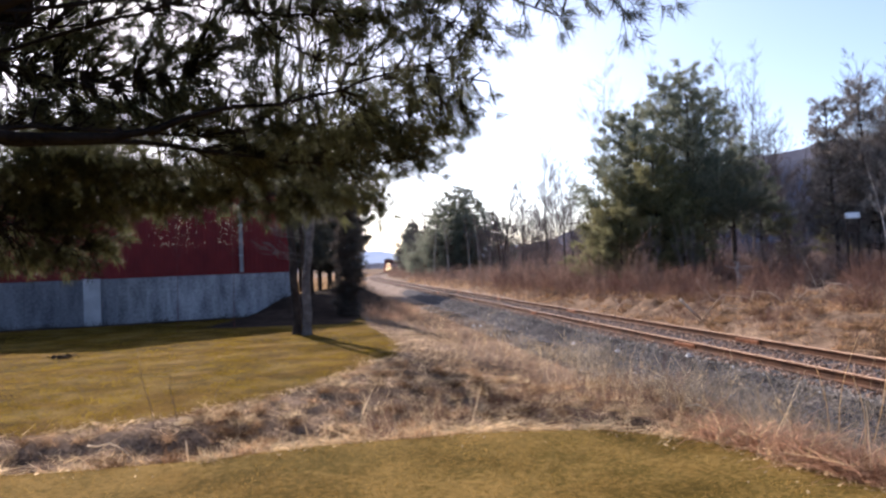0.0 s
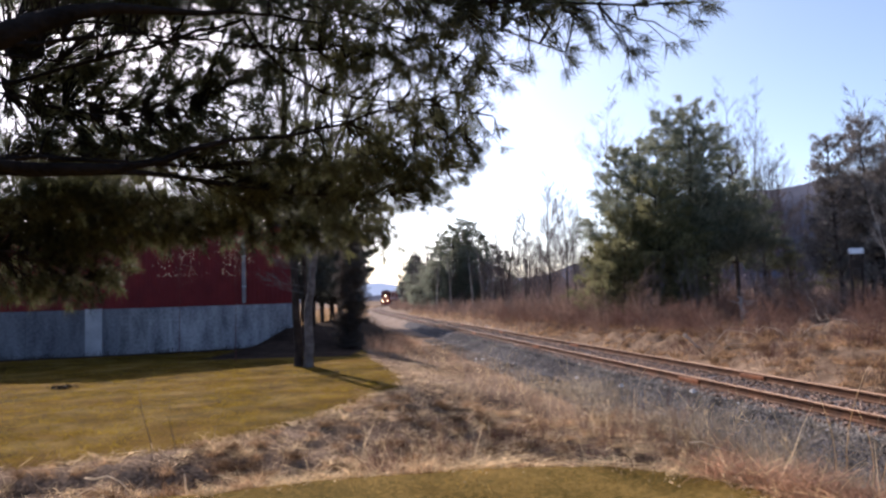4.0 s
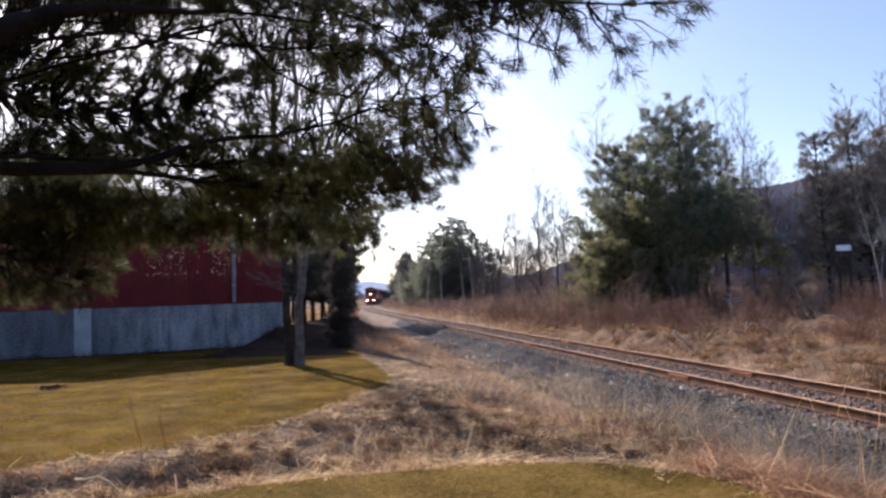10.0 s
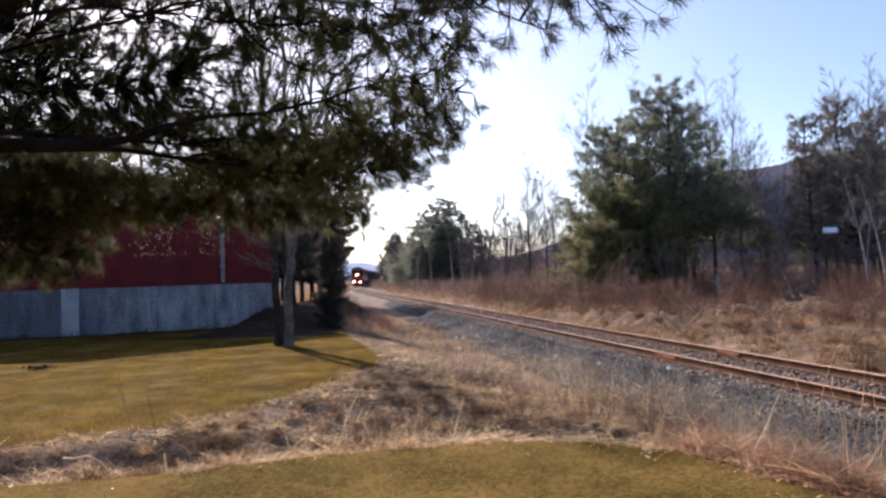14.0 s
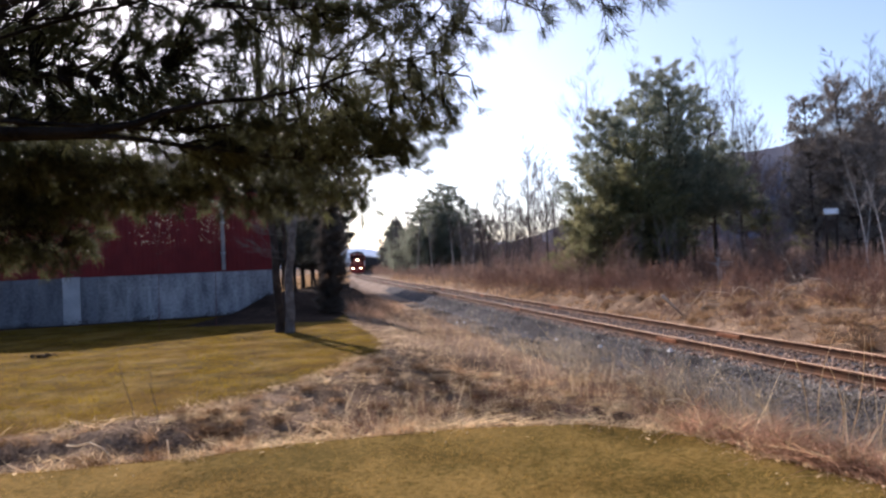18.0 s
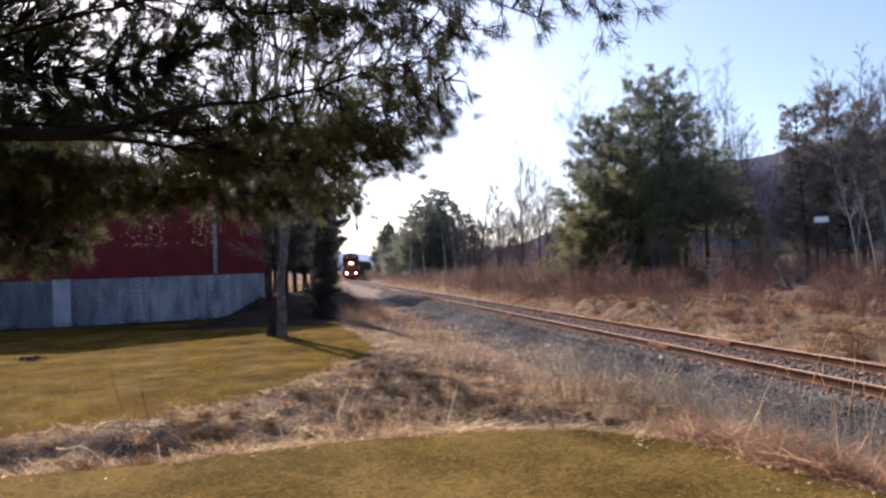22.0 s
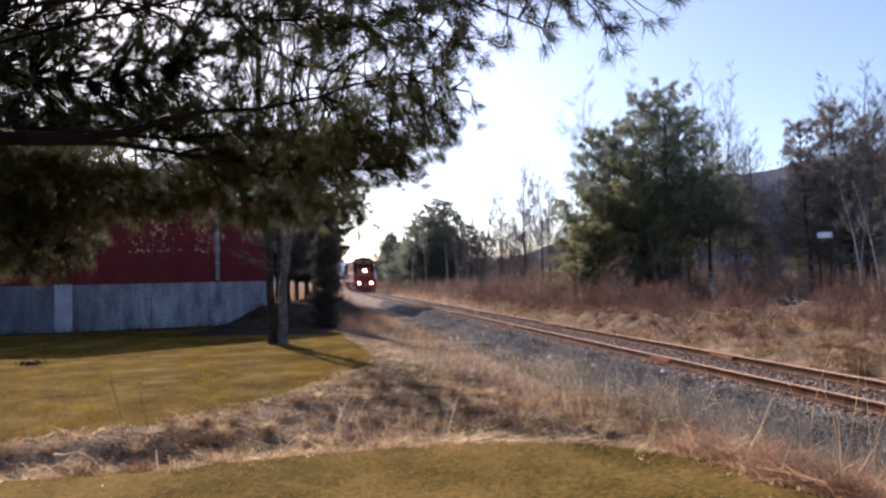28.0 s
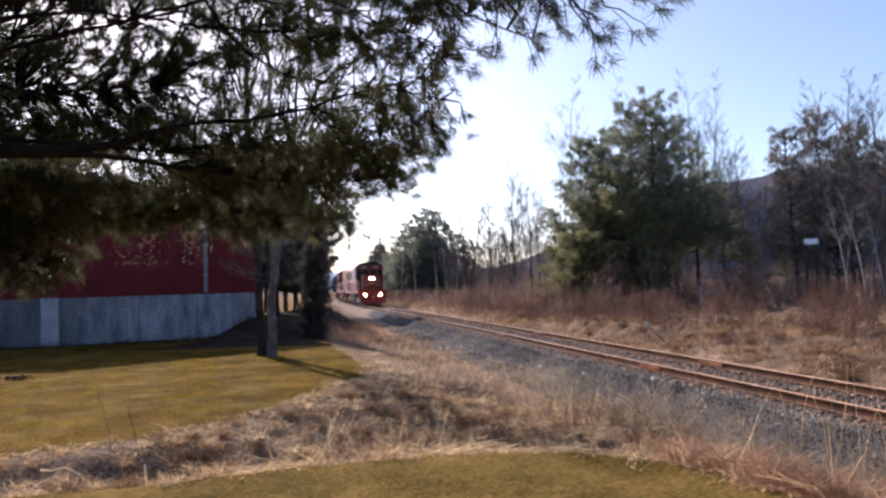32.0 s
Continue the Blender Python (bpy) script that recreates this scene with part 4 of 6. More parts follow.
def twin_maple():
    """Two upright trunks from one root, crowns high above the lawn."""
    tree = tagged(new("maple_tree"), "twin-trunked grey tree with bare crown on the lawn", "tree")
    tree.location = (-5.2, 21.9, ground_at(-5.2, 21.9))
    stems = (((-0.34, 0.3, 0), (-0.36, 0.28, 1.5), (-0.46, 0.3, 3.2), (-0.6, 0.3, 6), (-0.75, 0.3, 11)), 0.13, BARK_DARK), (((0.04, -0.05, 0), (0.07, -0.03, 1.0), (0.1, -0.05, 2.0), (0.2, -0.05, 2.9), (0.12, 0.0, 3.6), (-0.02, 0.05, 5), (0.1, 0.1, 8), (0.0, 0, 12)), 0.125, BARK), (((0.2, -0.05, 2.85), (0.34, -0.1, 3.5), (0.55, -0.1, 4.6), (0.9, -0.2, 7), (1.1, 0, 10)), 0.11, BARK), (((0.06, 0.25, 0), (0.06, 0.25, 0.5), (-0.06, 0.3, 2.2), (-0.2, 0.35, 4), (-0.1, 0.4, 8)), 0.075, BARK_DARK)
    for path, r, mat in stems:
        fine = []
        for a, b in zip(path, path[1:]):
            a, b = Vector(a), Vector(b)
            m = max(1, int((b - a).length / 0.3))
            fine += [a.lerp(b, k / m) for k in range(m)]
        top, rooted = path[-1][2], path[0][2] == 0
        pts = [p + Vector((0.022 * math.sin(p.z * 3.1 + r * 50) + random.gauss(0, 0.008), random.gauss(0, 0.01), -0.15 if rooted and k == 0 else 0)) for k, p in enumerate(fine)]
        radii = [r * (1 - 0.85 * p.z / top) * random.uniform(0.92, 1.08) * (1 + (0.35 * math.exp(-max(p.z, 0) / 0.16) if rooted else 0)) + 0.008 for p in pts]
        part("trunk", Build().tube(pts, radii, 12, False), mat, tree, smooth=True)
        br = Build()
        high = [k for k, p in enumerate(pts[:-1]) if p.z > 3.4]
        for k in range(9):
            i = random.choice(high)
            a = random.uniform(0, 2 * math.pi)
            grow(br, pts[i].lerp(pts[i + 1], random.random()), (math.cos(a) * 0.55, math.sin(a) * 0.55, 1.0), random.uniform(1.6, 3.4), r * random.uniform(0.22, 0.4), 2 if k % 3 else 1, 0.35, 0.3, 0.006)
        part("crown", br, TWIG, tree)
    for z, a in ((2.4, 3.6), (2.9, 3.2), (3.3, 0.4), (3.0, 2.7), (2.2, 3.0)):
        low = Build()
        grow(low, (-0.05, 0.1, z), (math.cos(a), math.sin(a), 0.15), 0.9, 0.012, 2, 0.45, 0.05, 0.004)
        part("low_branch", low, BARK, tree)
    return tree


twin_maple()

# ---- the near pine that overhangs the view ----
def near_pine():
    """A white pine whose trunk stands beside the view; boughs reach in, twigs leave them and end in brushes of long needles."""
    tree = tagged(new("overhanging_pine"), "large white pine with dark boughs hanging over the lawn", "tree")
    tree.location = (-6.4, 4.4, 0.1)
    root = Vector(tree.location)
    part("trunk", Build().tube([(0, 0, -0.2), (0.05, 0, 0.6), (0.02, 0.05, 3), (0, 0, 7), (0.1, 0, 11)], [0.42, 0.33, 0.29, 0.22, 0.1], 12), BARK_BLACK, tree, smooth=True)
    random.seed(5)
    cs, ax, knots = [], [], []
    twigs = Build()

    def bough(pts, r):
        pts = [Vector(p) - root for p in pts]
        n = len(pts)
        line = []
        for i, (a, b) in enumerate(zip(pts, pts[1:])):
            m = max(1, int((b - a).length / 0.14))
            line += [(a.lerp(b, k / m) + Vector((random.gauss(0, 0.006), random.gauss(0, 0.006), random.gauss(0, 0.006))), (i + k / m) / (n - 1)) for k in range(m)]
        line.append((pts[-1], 1.0))
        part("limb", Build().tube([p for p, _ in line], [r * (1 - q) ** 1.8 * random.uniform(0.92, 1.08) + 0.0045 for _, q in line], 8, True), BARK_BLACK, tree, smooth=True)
        knots.extend(p for p, q in line if q > 1.0 / (n - 1))

    def brush_at(p, d):
        """One shoot's brush: tufts closely set along its last few centimetres."""
        for k in range(random.randint(2, 3)):
            cs.append(p - d * (0.022 * k) + Vector((random.gauss(0, 0.006), random.gauss(0, 0.006), random.gauss(0, 0.006))))
            ax.append(d)

    def twig_to(p, shoots):
        """A thin branchlet from the nearest bough to p, forking into a few shoots there."""
        base = min(knots, key=lambda q: (q - p).length + (0.5 if q.x > p.x else 0.0))
        way = p - base
        mid = base.lerp(p, 0.5) + Vector((random.gauss(0, 0.03), random.gauss(0, 0.03), 0.06 * way.length + random.gauss(0, 0.03)))
        bow = [base, base.lerp(mid, 0.55), mid, mid.lerp(p, 0.6) + Vector((0, 0, 0.02)), p]
        twigs.tube(bow, [0.008, 0.0065, 0.0055, 0.0045, 0.003], 4, False)
        d = (p - mid).normalized()
        for k in range(shoots):
            e = (d * 0.8 + Vector((random.gauss(0.25, 0.55), random.gauss(0, 0.6), random.gauss(-0.05, 0.38)))).normalized()
            q = p + e * random.uniform(0.05, 0.2)
            s = mid.lerp(p, random.uniform(0.3, 1.0))
            twigs.tube([s, s.lerp(q, 0.55) + Vector((0, 0, 0.012)), q], [0.0035, 0.003, 0.002], 3, False)
            brush_at(q, (e + (q - s).normalized()).normalized())

    def fill(x0, x1, y0, y1, z0, z1, count):
        """Foliage through one stretch of the crown, evenly spread in short twigs."""
        shift = random.random()
        for k in range(count):
            u, v = (shift + 0.7548777 * k) % 1.0, (shift + 0.5698403 * k) % 1.0
            p = Vector((x0 + (x1 - x0) * u, random.uniform(y0, y1), z0 + (z1 - z0) * v))
            twig_to(p + Vector((random.gauss(0, 0.03), 0, random.gauss(0, 0.03))) - root, random.randint(3, 4))

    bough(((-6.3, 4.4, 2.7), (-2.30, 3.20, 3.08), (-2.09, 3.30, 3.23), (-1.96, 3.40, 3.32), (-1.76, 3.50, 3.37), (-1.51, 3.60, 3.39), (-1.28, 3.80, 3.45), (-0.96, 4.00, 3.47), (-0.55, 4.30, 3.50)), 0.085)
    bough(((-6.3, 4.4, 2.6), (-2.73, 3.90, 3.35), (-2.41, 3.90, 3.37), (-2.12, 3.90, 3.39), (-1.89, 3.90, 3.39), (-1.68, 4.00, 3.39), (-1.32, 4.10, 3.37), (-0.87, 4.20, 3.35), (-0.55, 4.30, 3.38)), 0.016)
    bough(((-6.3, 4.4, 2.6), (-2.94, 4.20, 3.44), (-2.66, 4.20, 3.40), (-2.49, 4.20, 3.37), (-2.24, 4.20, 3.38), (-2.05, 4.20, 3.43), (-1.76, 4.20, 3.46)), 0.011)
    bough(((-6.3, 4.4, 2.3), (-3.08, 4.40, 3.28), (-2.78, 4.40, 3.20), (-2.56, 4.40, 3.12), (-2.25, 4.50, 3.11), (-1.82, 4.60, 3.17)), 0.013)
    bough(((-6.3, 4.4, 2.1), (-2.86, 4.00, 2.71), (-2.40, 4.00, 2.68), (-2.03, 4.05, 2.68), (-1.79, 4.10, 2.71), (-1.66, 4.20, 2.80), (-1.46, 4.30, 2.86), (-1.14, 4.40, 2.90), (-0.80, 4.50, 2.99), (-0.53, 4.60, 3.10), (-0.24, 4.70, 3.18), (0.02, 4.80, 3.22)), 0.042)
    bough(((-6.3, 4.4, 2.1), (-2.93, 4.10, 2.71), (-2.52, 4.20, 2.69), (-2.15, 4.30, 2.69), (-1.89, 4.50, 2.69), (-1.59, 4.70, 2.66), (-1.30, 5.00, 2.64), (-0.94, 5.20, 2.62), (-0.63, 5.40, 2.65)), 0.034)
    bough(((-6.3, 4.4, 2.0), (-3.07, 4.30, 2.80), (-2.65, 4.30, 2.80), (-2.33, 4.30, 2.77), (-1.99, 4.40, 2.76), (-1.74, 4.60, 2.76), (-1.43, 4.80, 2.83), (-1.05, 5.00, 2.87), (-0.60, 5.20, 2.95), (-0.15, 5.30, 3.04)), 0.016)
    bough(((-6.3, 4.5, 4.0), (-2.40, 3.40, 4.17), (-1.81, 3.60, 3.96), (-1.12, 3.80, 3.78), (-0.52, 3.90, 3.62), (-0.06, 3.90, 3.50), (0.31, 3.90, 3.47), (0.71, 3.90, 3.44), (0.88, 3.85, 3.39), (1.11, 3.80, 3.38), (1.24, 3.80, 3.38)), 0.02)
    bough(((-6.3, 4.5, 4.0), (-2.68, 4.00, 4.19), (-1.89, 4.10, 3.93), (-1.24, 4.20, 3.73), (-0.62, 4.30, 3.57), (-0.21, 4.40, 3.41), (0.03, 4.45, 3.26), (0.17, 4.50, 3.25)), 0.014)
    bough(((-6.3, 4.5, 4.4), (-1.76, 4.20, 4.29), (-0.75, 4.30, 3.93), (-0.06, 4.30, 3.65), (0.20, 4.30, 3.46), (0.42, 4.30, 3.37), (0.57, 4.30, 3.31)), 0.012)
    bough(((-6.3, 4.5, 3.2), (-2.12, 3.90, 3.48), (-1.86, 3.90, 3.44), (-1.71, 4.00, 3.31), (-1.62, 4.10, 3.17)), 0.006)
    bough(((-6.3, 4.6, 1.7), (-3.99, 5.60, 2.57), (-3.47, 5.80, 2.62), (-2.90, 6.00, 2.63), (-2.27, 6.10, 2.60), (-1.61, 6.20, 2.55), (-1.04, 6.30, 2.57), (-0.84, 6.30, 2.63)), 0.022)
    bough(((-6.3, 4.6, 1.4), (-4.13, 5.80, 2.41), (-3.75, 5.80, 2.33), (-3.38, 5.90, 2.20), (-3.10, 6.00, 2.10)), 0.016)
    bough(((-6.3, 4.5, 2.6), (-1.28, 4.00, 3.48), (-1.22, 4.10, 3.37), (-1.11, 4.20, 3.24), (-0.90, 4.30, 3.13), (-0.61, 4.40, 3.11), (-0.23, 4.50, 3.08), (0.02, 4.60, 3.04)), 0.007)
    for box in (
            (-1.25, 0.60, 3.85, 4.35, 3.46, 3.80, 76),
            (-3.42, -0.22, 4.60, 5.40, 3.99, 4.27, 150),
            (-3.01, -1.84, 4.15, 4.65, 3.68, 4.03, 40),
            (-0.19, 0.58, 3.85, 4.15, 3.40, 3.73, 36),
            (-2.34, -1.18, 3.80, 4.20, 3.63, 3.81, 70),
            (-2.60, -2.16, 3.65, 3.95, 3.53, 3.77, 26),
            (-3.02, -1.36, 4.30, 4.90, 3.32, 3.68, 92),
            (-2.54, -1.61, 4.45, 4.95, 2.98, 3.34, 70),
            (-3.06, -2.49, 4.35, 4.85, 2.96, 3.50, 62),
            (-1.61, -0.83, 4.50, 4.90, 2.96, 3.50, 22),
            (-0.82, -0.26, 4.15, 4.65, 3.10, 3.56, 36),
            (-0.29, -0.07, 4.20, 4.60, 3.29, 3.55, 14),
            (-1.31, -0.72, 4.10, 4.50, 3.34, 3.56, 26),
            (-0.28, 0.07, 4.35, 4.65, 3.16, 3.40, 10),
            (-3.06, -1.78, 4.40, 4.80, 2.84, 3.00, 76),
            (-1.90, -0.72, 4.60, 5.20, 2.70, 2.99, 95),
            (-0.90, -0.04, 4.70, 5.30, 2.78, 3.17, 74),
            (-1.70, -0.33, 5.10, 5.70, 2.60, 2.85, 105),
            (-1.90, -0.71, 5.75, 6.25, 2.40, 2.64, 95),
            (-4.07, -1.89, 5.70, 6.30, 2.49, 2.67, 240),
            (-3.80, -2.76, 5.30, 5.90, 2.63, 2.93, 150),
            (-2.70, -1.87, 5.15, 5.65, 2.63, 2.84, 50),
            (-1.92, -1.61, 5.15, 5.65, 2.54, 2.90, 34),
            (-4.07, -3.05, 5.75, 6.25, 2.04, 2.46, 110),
            # sprays above the view, added to shade the boughs below
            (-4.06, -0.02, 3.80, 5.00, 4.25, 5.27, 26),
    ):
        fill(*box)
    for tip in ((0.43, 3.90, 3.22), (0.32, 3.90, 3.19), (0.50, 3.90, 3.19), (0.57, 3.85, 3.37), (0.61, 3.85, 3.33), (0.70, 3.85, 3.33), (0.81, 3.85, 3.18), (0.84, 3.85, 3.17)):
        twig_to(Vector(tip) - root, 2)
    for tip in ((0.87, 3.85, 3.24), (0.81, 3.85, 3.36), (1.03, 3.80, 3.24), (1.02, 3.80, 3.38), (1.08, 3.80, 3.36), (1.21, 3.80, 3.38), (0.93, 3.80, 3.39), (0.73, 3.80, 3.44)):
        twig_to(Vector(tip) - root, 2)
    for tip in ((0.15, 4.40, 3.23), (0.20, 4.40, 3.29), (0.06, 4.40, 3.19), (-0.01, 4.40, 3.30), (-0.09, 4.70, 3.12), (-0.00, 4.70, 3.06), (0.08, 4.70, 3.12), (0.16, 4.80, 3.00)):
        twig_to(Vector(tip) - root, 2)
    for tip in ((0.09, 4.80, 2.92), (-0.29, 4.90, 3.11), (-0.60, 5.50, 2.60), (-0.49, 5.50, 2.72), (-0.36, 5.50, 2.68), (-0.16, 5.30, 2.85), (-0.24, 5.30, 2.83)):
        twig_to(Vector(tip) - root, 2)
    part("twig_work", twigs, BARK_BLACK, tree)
    part("needles", tufts("needles", NEEDLE, np.array(cs), np.array(ax), 14, 0.1, 0.0052, 0.9), None, tree)


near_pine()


# ---- the train ----
def bogie(parent, x, axles, mat=BLACK):
    b = part("truck", Build().box(x - 1.9, -1.15, 0.35, x + 1.9, -0.95, 0.75, 0.04).box(x - 1.9, 0.95, 0.35, x + 1.9, 1.15, 0.75, 0.04).box(x - 0.3, -1.1, 0.5, x + 0.3, 1.1, 0.9), mat, parent)
    for k in range(axles):
        ax = x + (k - (axles - 1) / 2) * (1.6 if axles == 3 else 1.75)
        w = Build()
        for o in (-1, 1):
            w.disc((0, o * 0.75, 0), (0, 1, 0), 0.48, 0.13, 18)
            for q in range(5):
                c, s = math.cos(q * 1.2566) * 0.28, math.sin(q * 1.2566) * 0.28
                w.disc((c, o * 0.82, s), (0, 1, 0), 0.06, 0.03, 8)
        w.tube([(0, -0.7, 0), (0, 0.7, 0)], [0.08, 0.08], 8)
        part("wheelset", w, STEEL, b).location = (ax, 0, 0.48)
        part("axle_box", Build().box(ax - 0.18, -1.25, 0.3, ax + 0.18, -1.12, 0.66, 0.03), mat, b)
        part("axle_box", Build().box(ax - 0.18, 1.12, 0.3, ax + 0.18, 1.25, 0.66, 0.03), mat, b)
    return b


def locomotive():
    loco = tagged(new("locomotive"), "red diesel locomotive with black roof and lit headlights", "locomotive", "train")
    part("underframe", Build().box(-9.7, -1.5, 1.25, 9.7, 1.5, 1.6, 0.03), BLACK, loco)
    part("side_sill", Build().box(-9.6, -1.53, 1.3, 9.6, -1.5, 1.62), LOCO_RED, loco)
    part("side_sill", Build().box(-9.6, 1.5, 1.3, 9.6, 1.53, 1.62), LOCO_RED, loco)
    for x in (-6.2, 6.2):
        bogie(loco, x, 3, TRUCK_GREY)
    part("fuel_tank", Build().prism_x([(-1.3, 0.6), (-0.9, 0.35), (0.9, 0.35), (1.3, 0.6), (1.35, 1.25), (-1.35, 1.25)], -3.2, 3.2), BLACK, loco)
    # end plates with coupler, plough and steps
    for o in (1, -1):
        end = part("end_plate", Build().box(o * 9.82 - 0.1, -1.5, 0.75, o * 9.82 + 0.1, 1.5, 1.65, 0.03), LOCO_RED, loco)
        part("plough", Build().prism([(o * 9.85, 0.85), (o * 10.15, 0.2), (o * 10.05, 0.18), (o * 9.75, 0.8)], -1.35, 1.35), LOCO_RED, end)
        part("coupler", Build().box(min(o * 9.9, o * 10.35), -0.16, 0.72, max(o * 9.9, o * 10.35), 0.16, 1.02, 0.04), STEEL, end)
        for s in (-1, 1):
            for k in range(3):
                part("step", Build().box(o * 9.2 - 0.3, s * 1.42 - 0.12, 0.4 + 0.32 * k, o * 9.2 + 0.3, s * 1.42 + 0.12, 0.44 + 0.32 * k), STEEL, end)
    # hoods
    hood = part("long_hood", Build().prism_x([(-0.92, 1.62), (0.92, 1.62), (0.92, 4.1), (0.7, 4.35), (-0.7, 4.35), (-0.92, 4.1)], -9.2, 4.7), LOCO_RED, loco)
    for k in range(11):
        x = -8.4 + 1.15 * k
        for s in (-1, 1):
            part("hood_door", Build().box(x, min(s * 0.92, s * 0.945), 1.9, x + 1.0, max(s * 0.92, s * 0.945), 3.7, 0.008), LOCO_RED, hood)
    for x in (-8.2, -6.9, -5.6):
        part("radiator_fan", Build().disc((x, 0, 4.42), (0, 0, 1), 0.58, 0.16, 20), BLACK, hood)
    part("exhaust_stack", Build().box(0.2, -0.3, 4.34, 1.2, 0.3, 4.62, 0.04), BLACK, hood)
    for s in (-1, 1):
        part("grille", Build().box(-8.9, min(s * 0.93, s * 0.955), 3.05, -5.0, max(s * 0.93, s * 0.955), 4.0, 0.008), BLACK, hood)
    part("dynamic_brake_housing", Build().prism_x([(-1.0, 3.7), (1.0, 3.7), (1.0, 4.3), (0.75, 4.55), (-0.75, 4.55), (-1.0, 4.3)], -3.2, -0.4), LOCO_RED, hood)
    nose = part("short_hood", Build().prism_x([(-0.95, 1.62), (0.95, 1.62), (0.95, 3.05), (0.75, 3.25), (-0.75, 3.25), (-0.95, 3.05)], 7.0, 9.1), LOCO_RED, loco)
    part("nose_door", Build().box(9.1, -0.32, 1.7, 9.13, 0.32, 2.6, 0.01), LOCO_RED, nose)
    for z0, half, rise in ((1.98, 0.86, 0.34), (2.42, 0.88, 0.3)):
        arch = [(half * (k / 8 - 1), z0 + rise * math.sin(math.pi * k / 16)) for k in range(17)]
        strip = [(y, z) for y, z in arch] + [(y * 0.97, z + 0.13) for y, z in reversed(arch)]
        part("nose_stripe", Build().prism_x(strip, 9.132, 9.138), STRIPE, nose, "pale arched stripe")
    part("headlight_housing", Build().box(9.08, -0.33, 2.72, 9.2, 0.33, 3.06, 0.03), WHITE_PAINT, nose)
    for o in (-0.15, 0.15):
        part("headlight", Build().disc((9.22, o, 2.89), (1, 0, 0), 0.1, 0.05, 14), LAMP, nose, "bright warm headlight")
    cab = part("cab", Build().prism_x([(-1.5, 1.62), (1.5, 1.62), (1.5, 3.95), (1.15, 4.42), (-1.15, 4.42), (-1.5, 3.95)], 4.7, 7.1), LOCO_RED, loco)
    part("cab_roof", Build().prism_x([(-1.53, 3.9), (-1.17, 4.43), (1.17, 4.43), (1.53, 3.9), (1.58, 3.97), (1.3, 4.4), (0.95, 4.62), (0.4, 4.72), (-0.4, 4.72), (-0.95, 4.62), (-1.3, 4.4), (-1.58, 3.97)], 4.6, 7.35), BLACK, cab, "sooty black cab roof")
    for a, b in ((-1.35, -0.85), (-0.75, -0.08), (0.08, 0.75), (0.85, 1.35)):
        low = 3.32 if abs(a + b) < 1.4 else 2.6
        part("windscreen", Build().box(7.1, a, low, 7.125, b, 3.85, 0.006), GLASS_DARK, cab)
    for s in (-1, 1):
        for xa in (5.0, 6.0):
            part("side_window", Build().box(xa, min(s * 1.5, s * 1.52), 2.95, xa + 0.85, max(s * 1.5, s * 1.52), 3.75, 0.006), GLASS_DARK, cab)
        part("number_board", Build().box(7.1, s * 0.62 - 0.3, 4.02, 7.2, s * 0.62 + 0.3, 4.28, 0.02), STEEL, cab)
    horn = Build()
    for k in range(3):
        horn.tube([(5.6, -0.15 + 0.15 * k, 4.72), (6.1, -0.15 + 0.15 * k, 4.76)], [0.03, 0.09], 8)
    part("horn", horn, STEEL, cab)
    for s in (-1, 1):
        lamp = part("ditch_light_bracket", Build().box(9.85, s * 0.79 - 0.14, 1.0, 10.0, s * 0.79 + 0.14, 1.32, 0.03), BLACK, loco)
        part("ditch_light", Build().disc((10.03, s * 0.79, 1.15), (1, 0, 0), 0.135, 0.05, 14), LAMP, lamp, "bright warm ditch light")
        for x in (-9.5, -7.6, -5.7, -3.8, -1.9, 0, 1.9, 3.8, 7.6, 9.5):
            part("stanchion", Build().tube([(x, s * 1.46, 1.6), (x, s * 1.46, 2.65)], [0.025, 0.025], 6), WHITE_PAINT, loco)
        part("handrail", Build().tube([(-9.5, s * 1.46, 2.63), (4.3, s * 1.46, 2.63)], [0.025, 0.025], 6), WHITE_PAINT, loco)
        part("handrail", Build().tube([(7.4, s * 1.46, 2.63), (9.5, s * 1.46, 2.63), (9.7, s * 1.46, 1.7)], [0.025] * 3, 6), WHITE_PAINT, loco)
    return loco


def freight_car():
    car = tagged(new("hopper_car"), "dark grey covered hopper car", "freight car", "train")
    body = part("hopper_body", Build().prism_x([(-1.5, 1.3), (1.5, 1.3), (1.55, 4.0), (1.1, 4.5), (-1.1, 4.5), (-1.55, 4.0)], -7.4, 7.4), CAR_GREY, car)
    for k in range(13):
        x = -7.2 + 1.2 * k
        for s in (-1, 1):
            part("rib", Build().box(x - 0.06, min(s * 1.53, s * 1.62), 1.3, x + 0.06, max(s * 1.53, s * 1.62), 3.95, 0.01), CAR_GREY, body)
    part("underframe", Build().box(-7.8, -0.5, 0.9, 7.8, 0.5, 1.3), BLACK, car)
    for k in (-3.6, 0, 3.6):
        part("hopper_bay", Build().prism_x([(-1.2, 1.3), (-0.4, 0.5), (0.4, 0.5), (1.2, 1.3)], k - 1.3, k + 1.3), CAR_GREY, car)
    for x in (-5.9, 5.9):
        bogie(car, x, 2)
    part("roof_walk", Build().box(-7.3, -0.5, 4.5, 7.3, 0.5, 4.56), STEEL, car)
    return car


lead = locomotive()
second = copy_thing(lead, pose(0, 0, 0))
second["label"] = "second red diesel locomotive coupled behind the first"
hopper = freight_car()
hoppers = [hopper] + [copy_thing(hopper, pose(0, 0, 0)) for _ in range(5)]


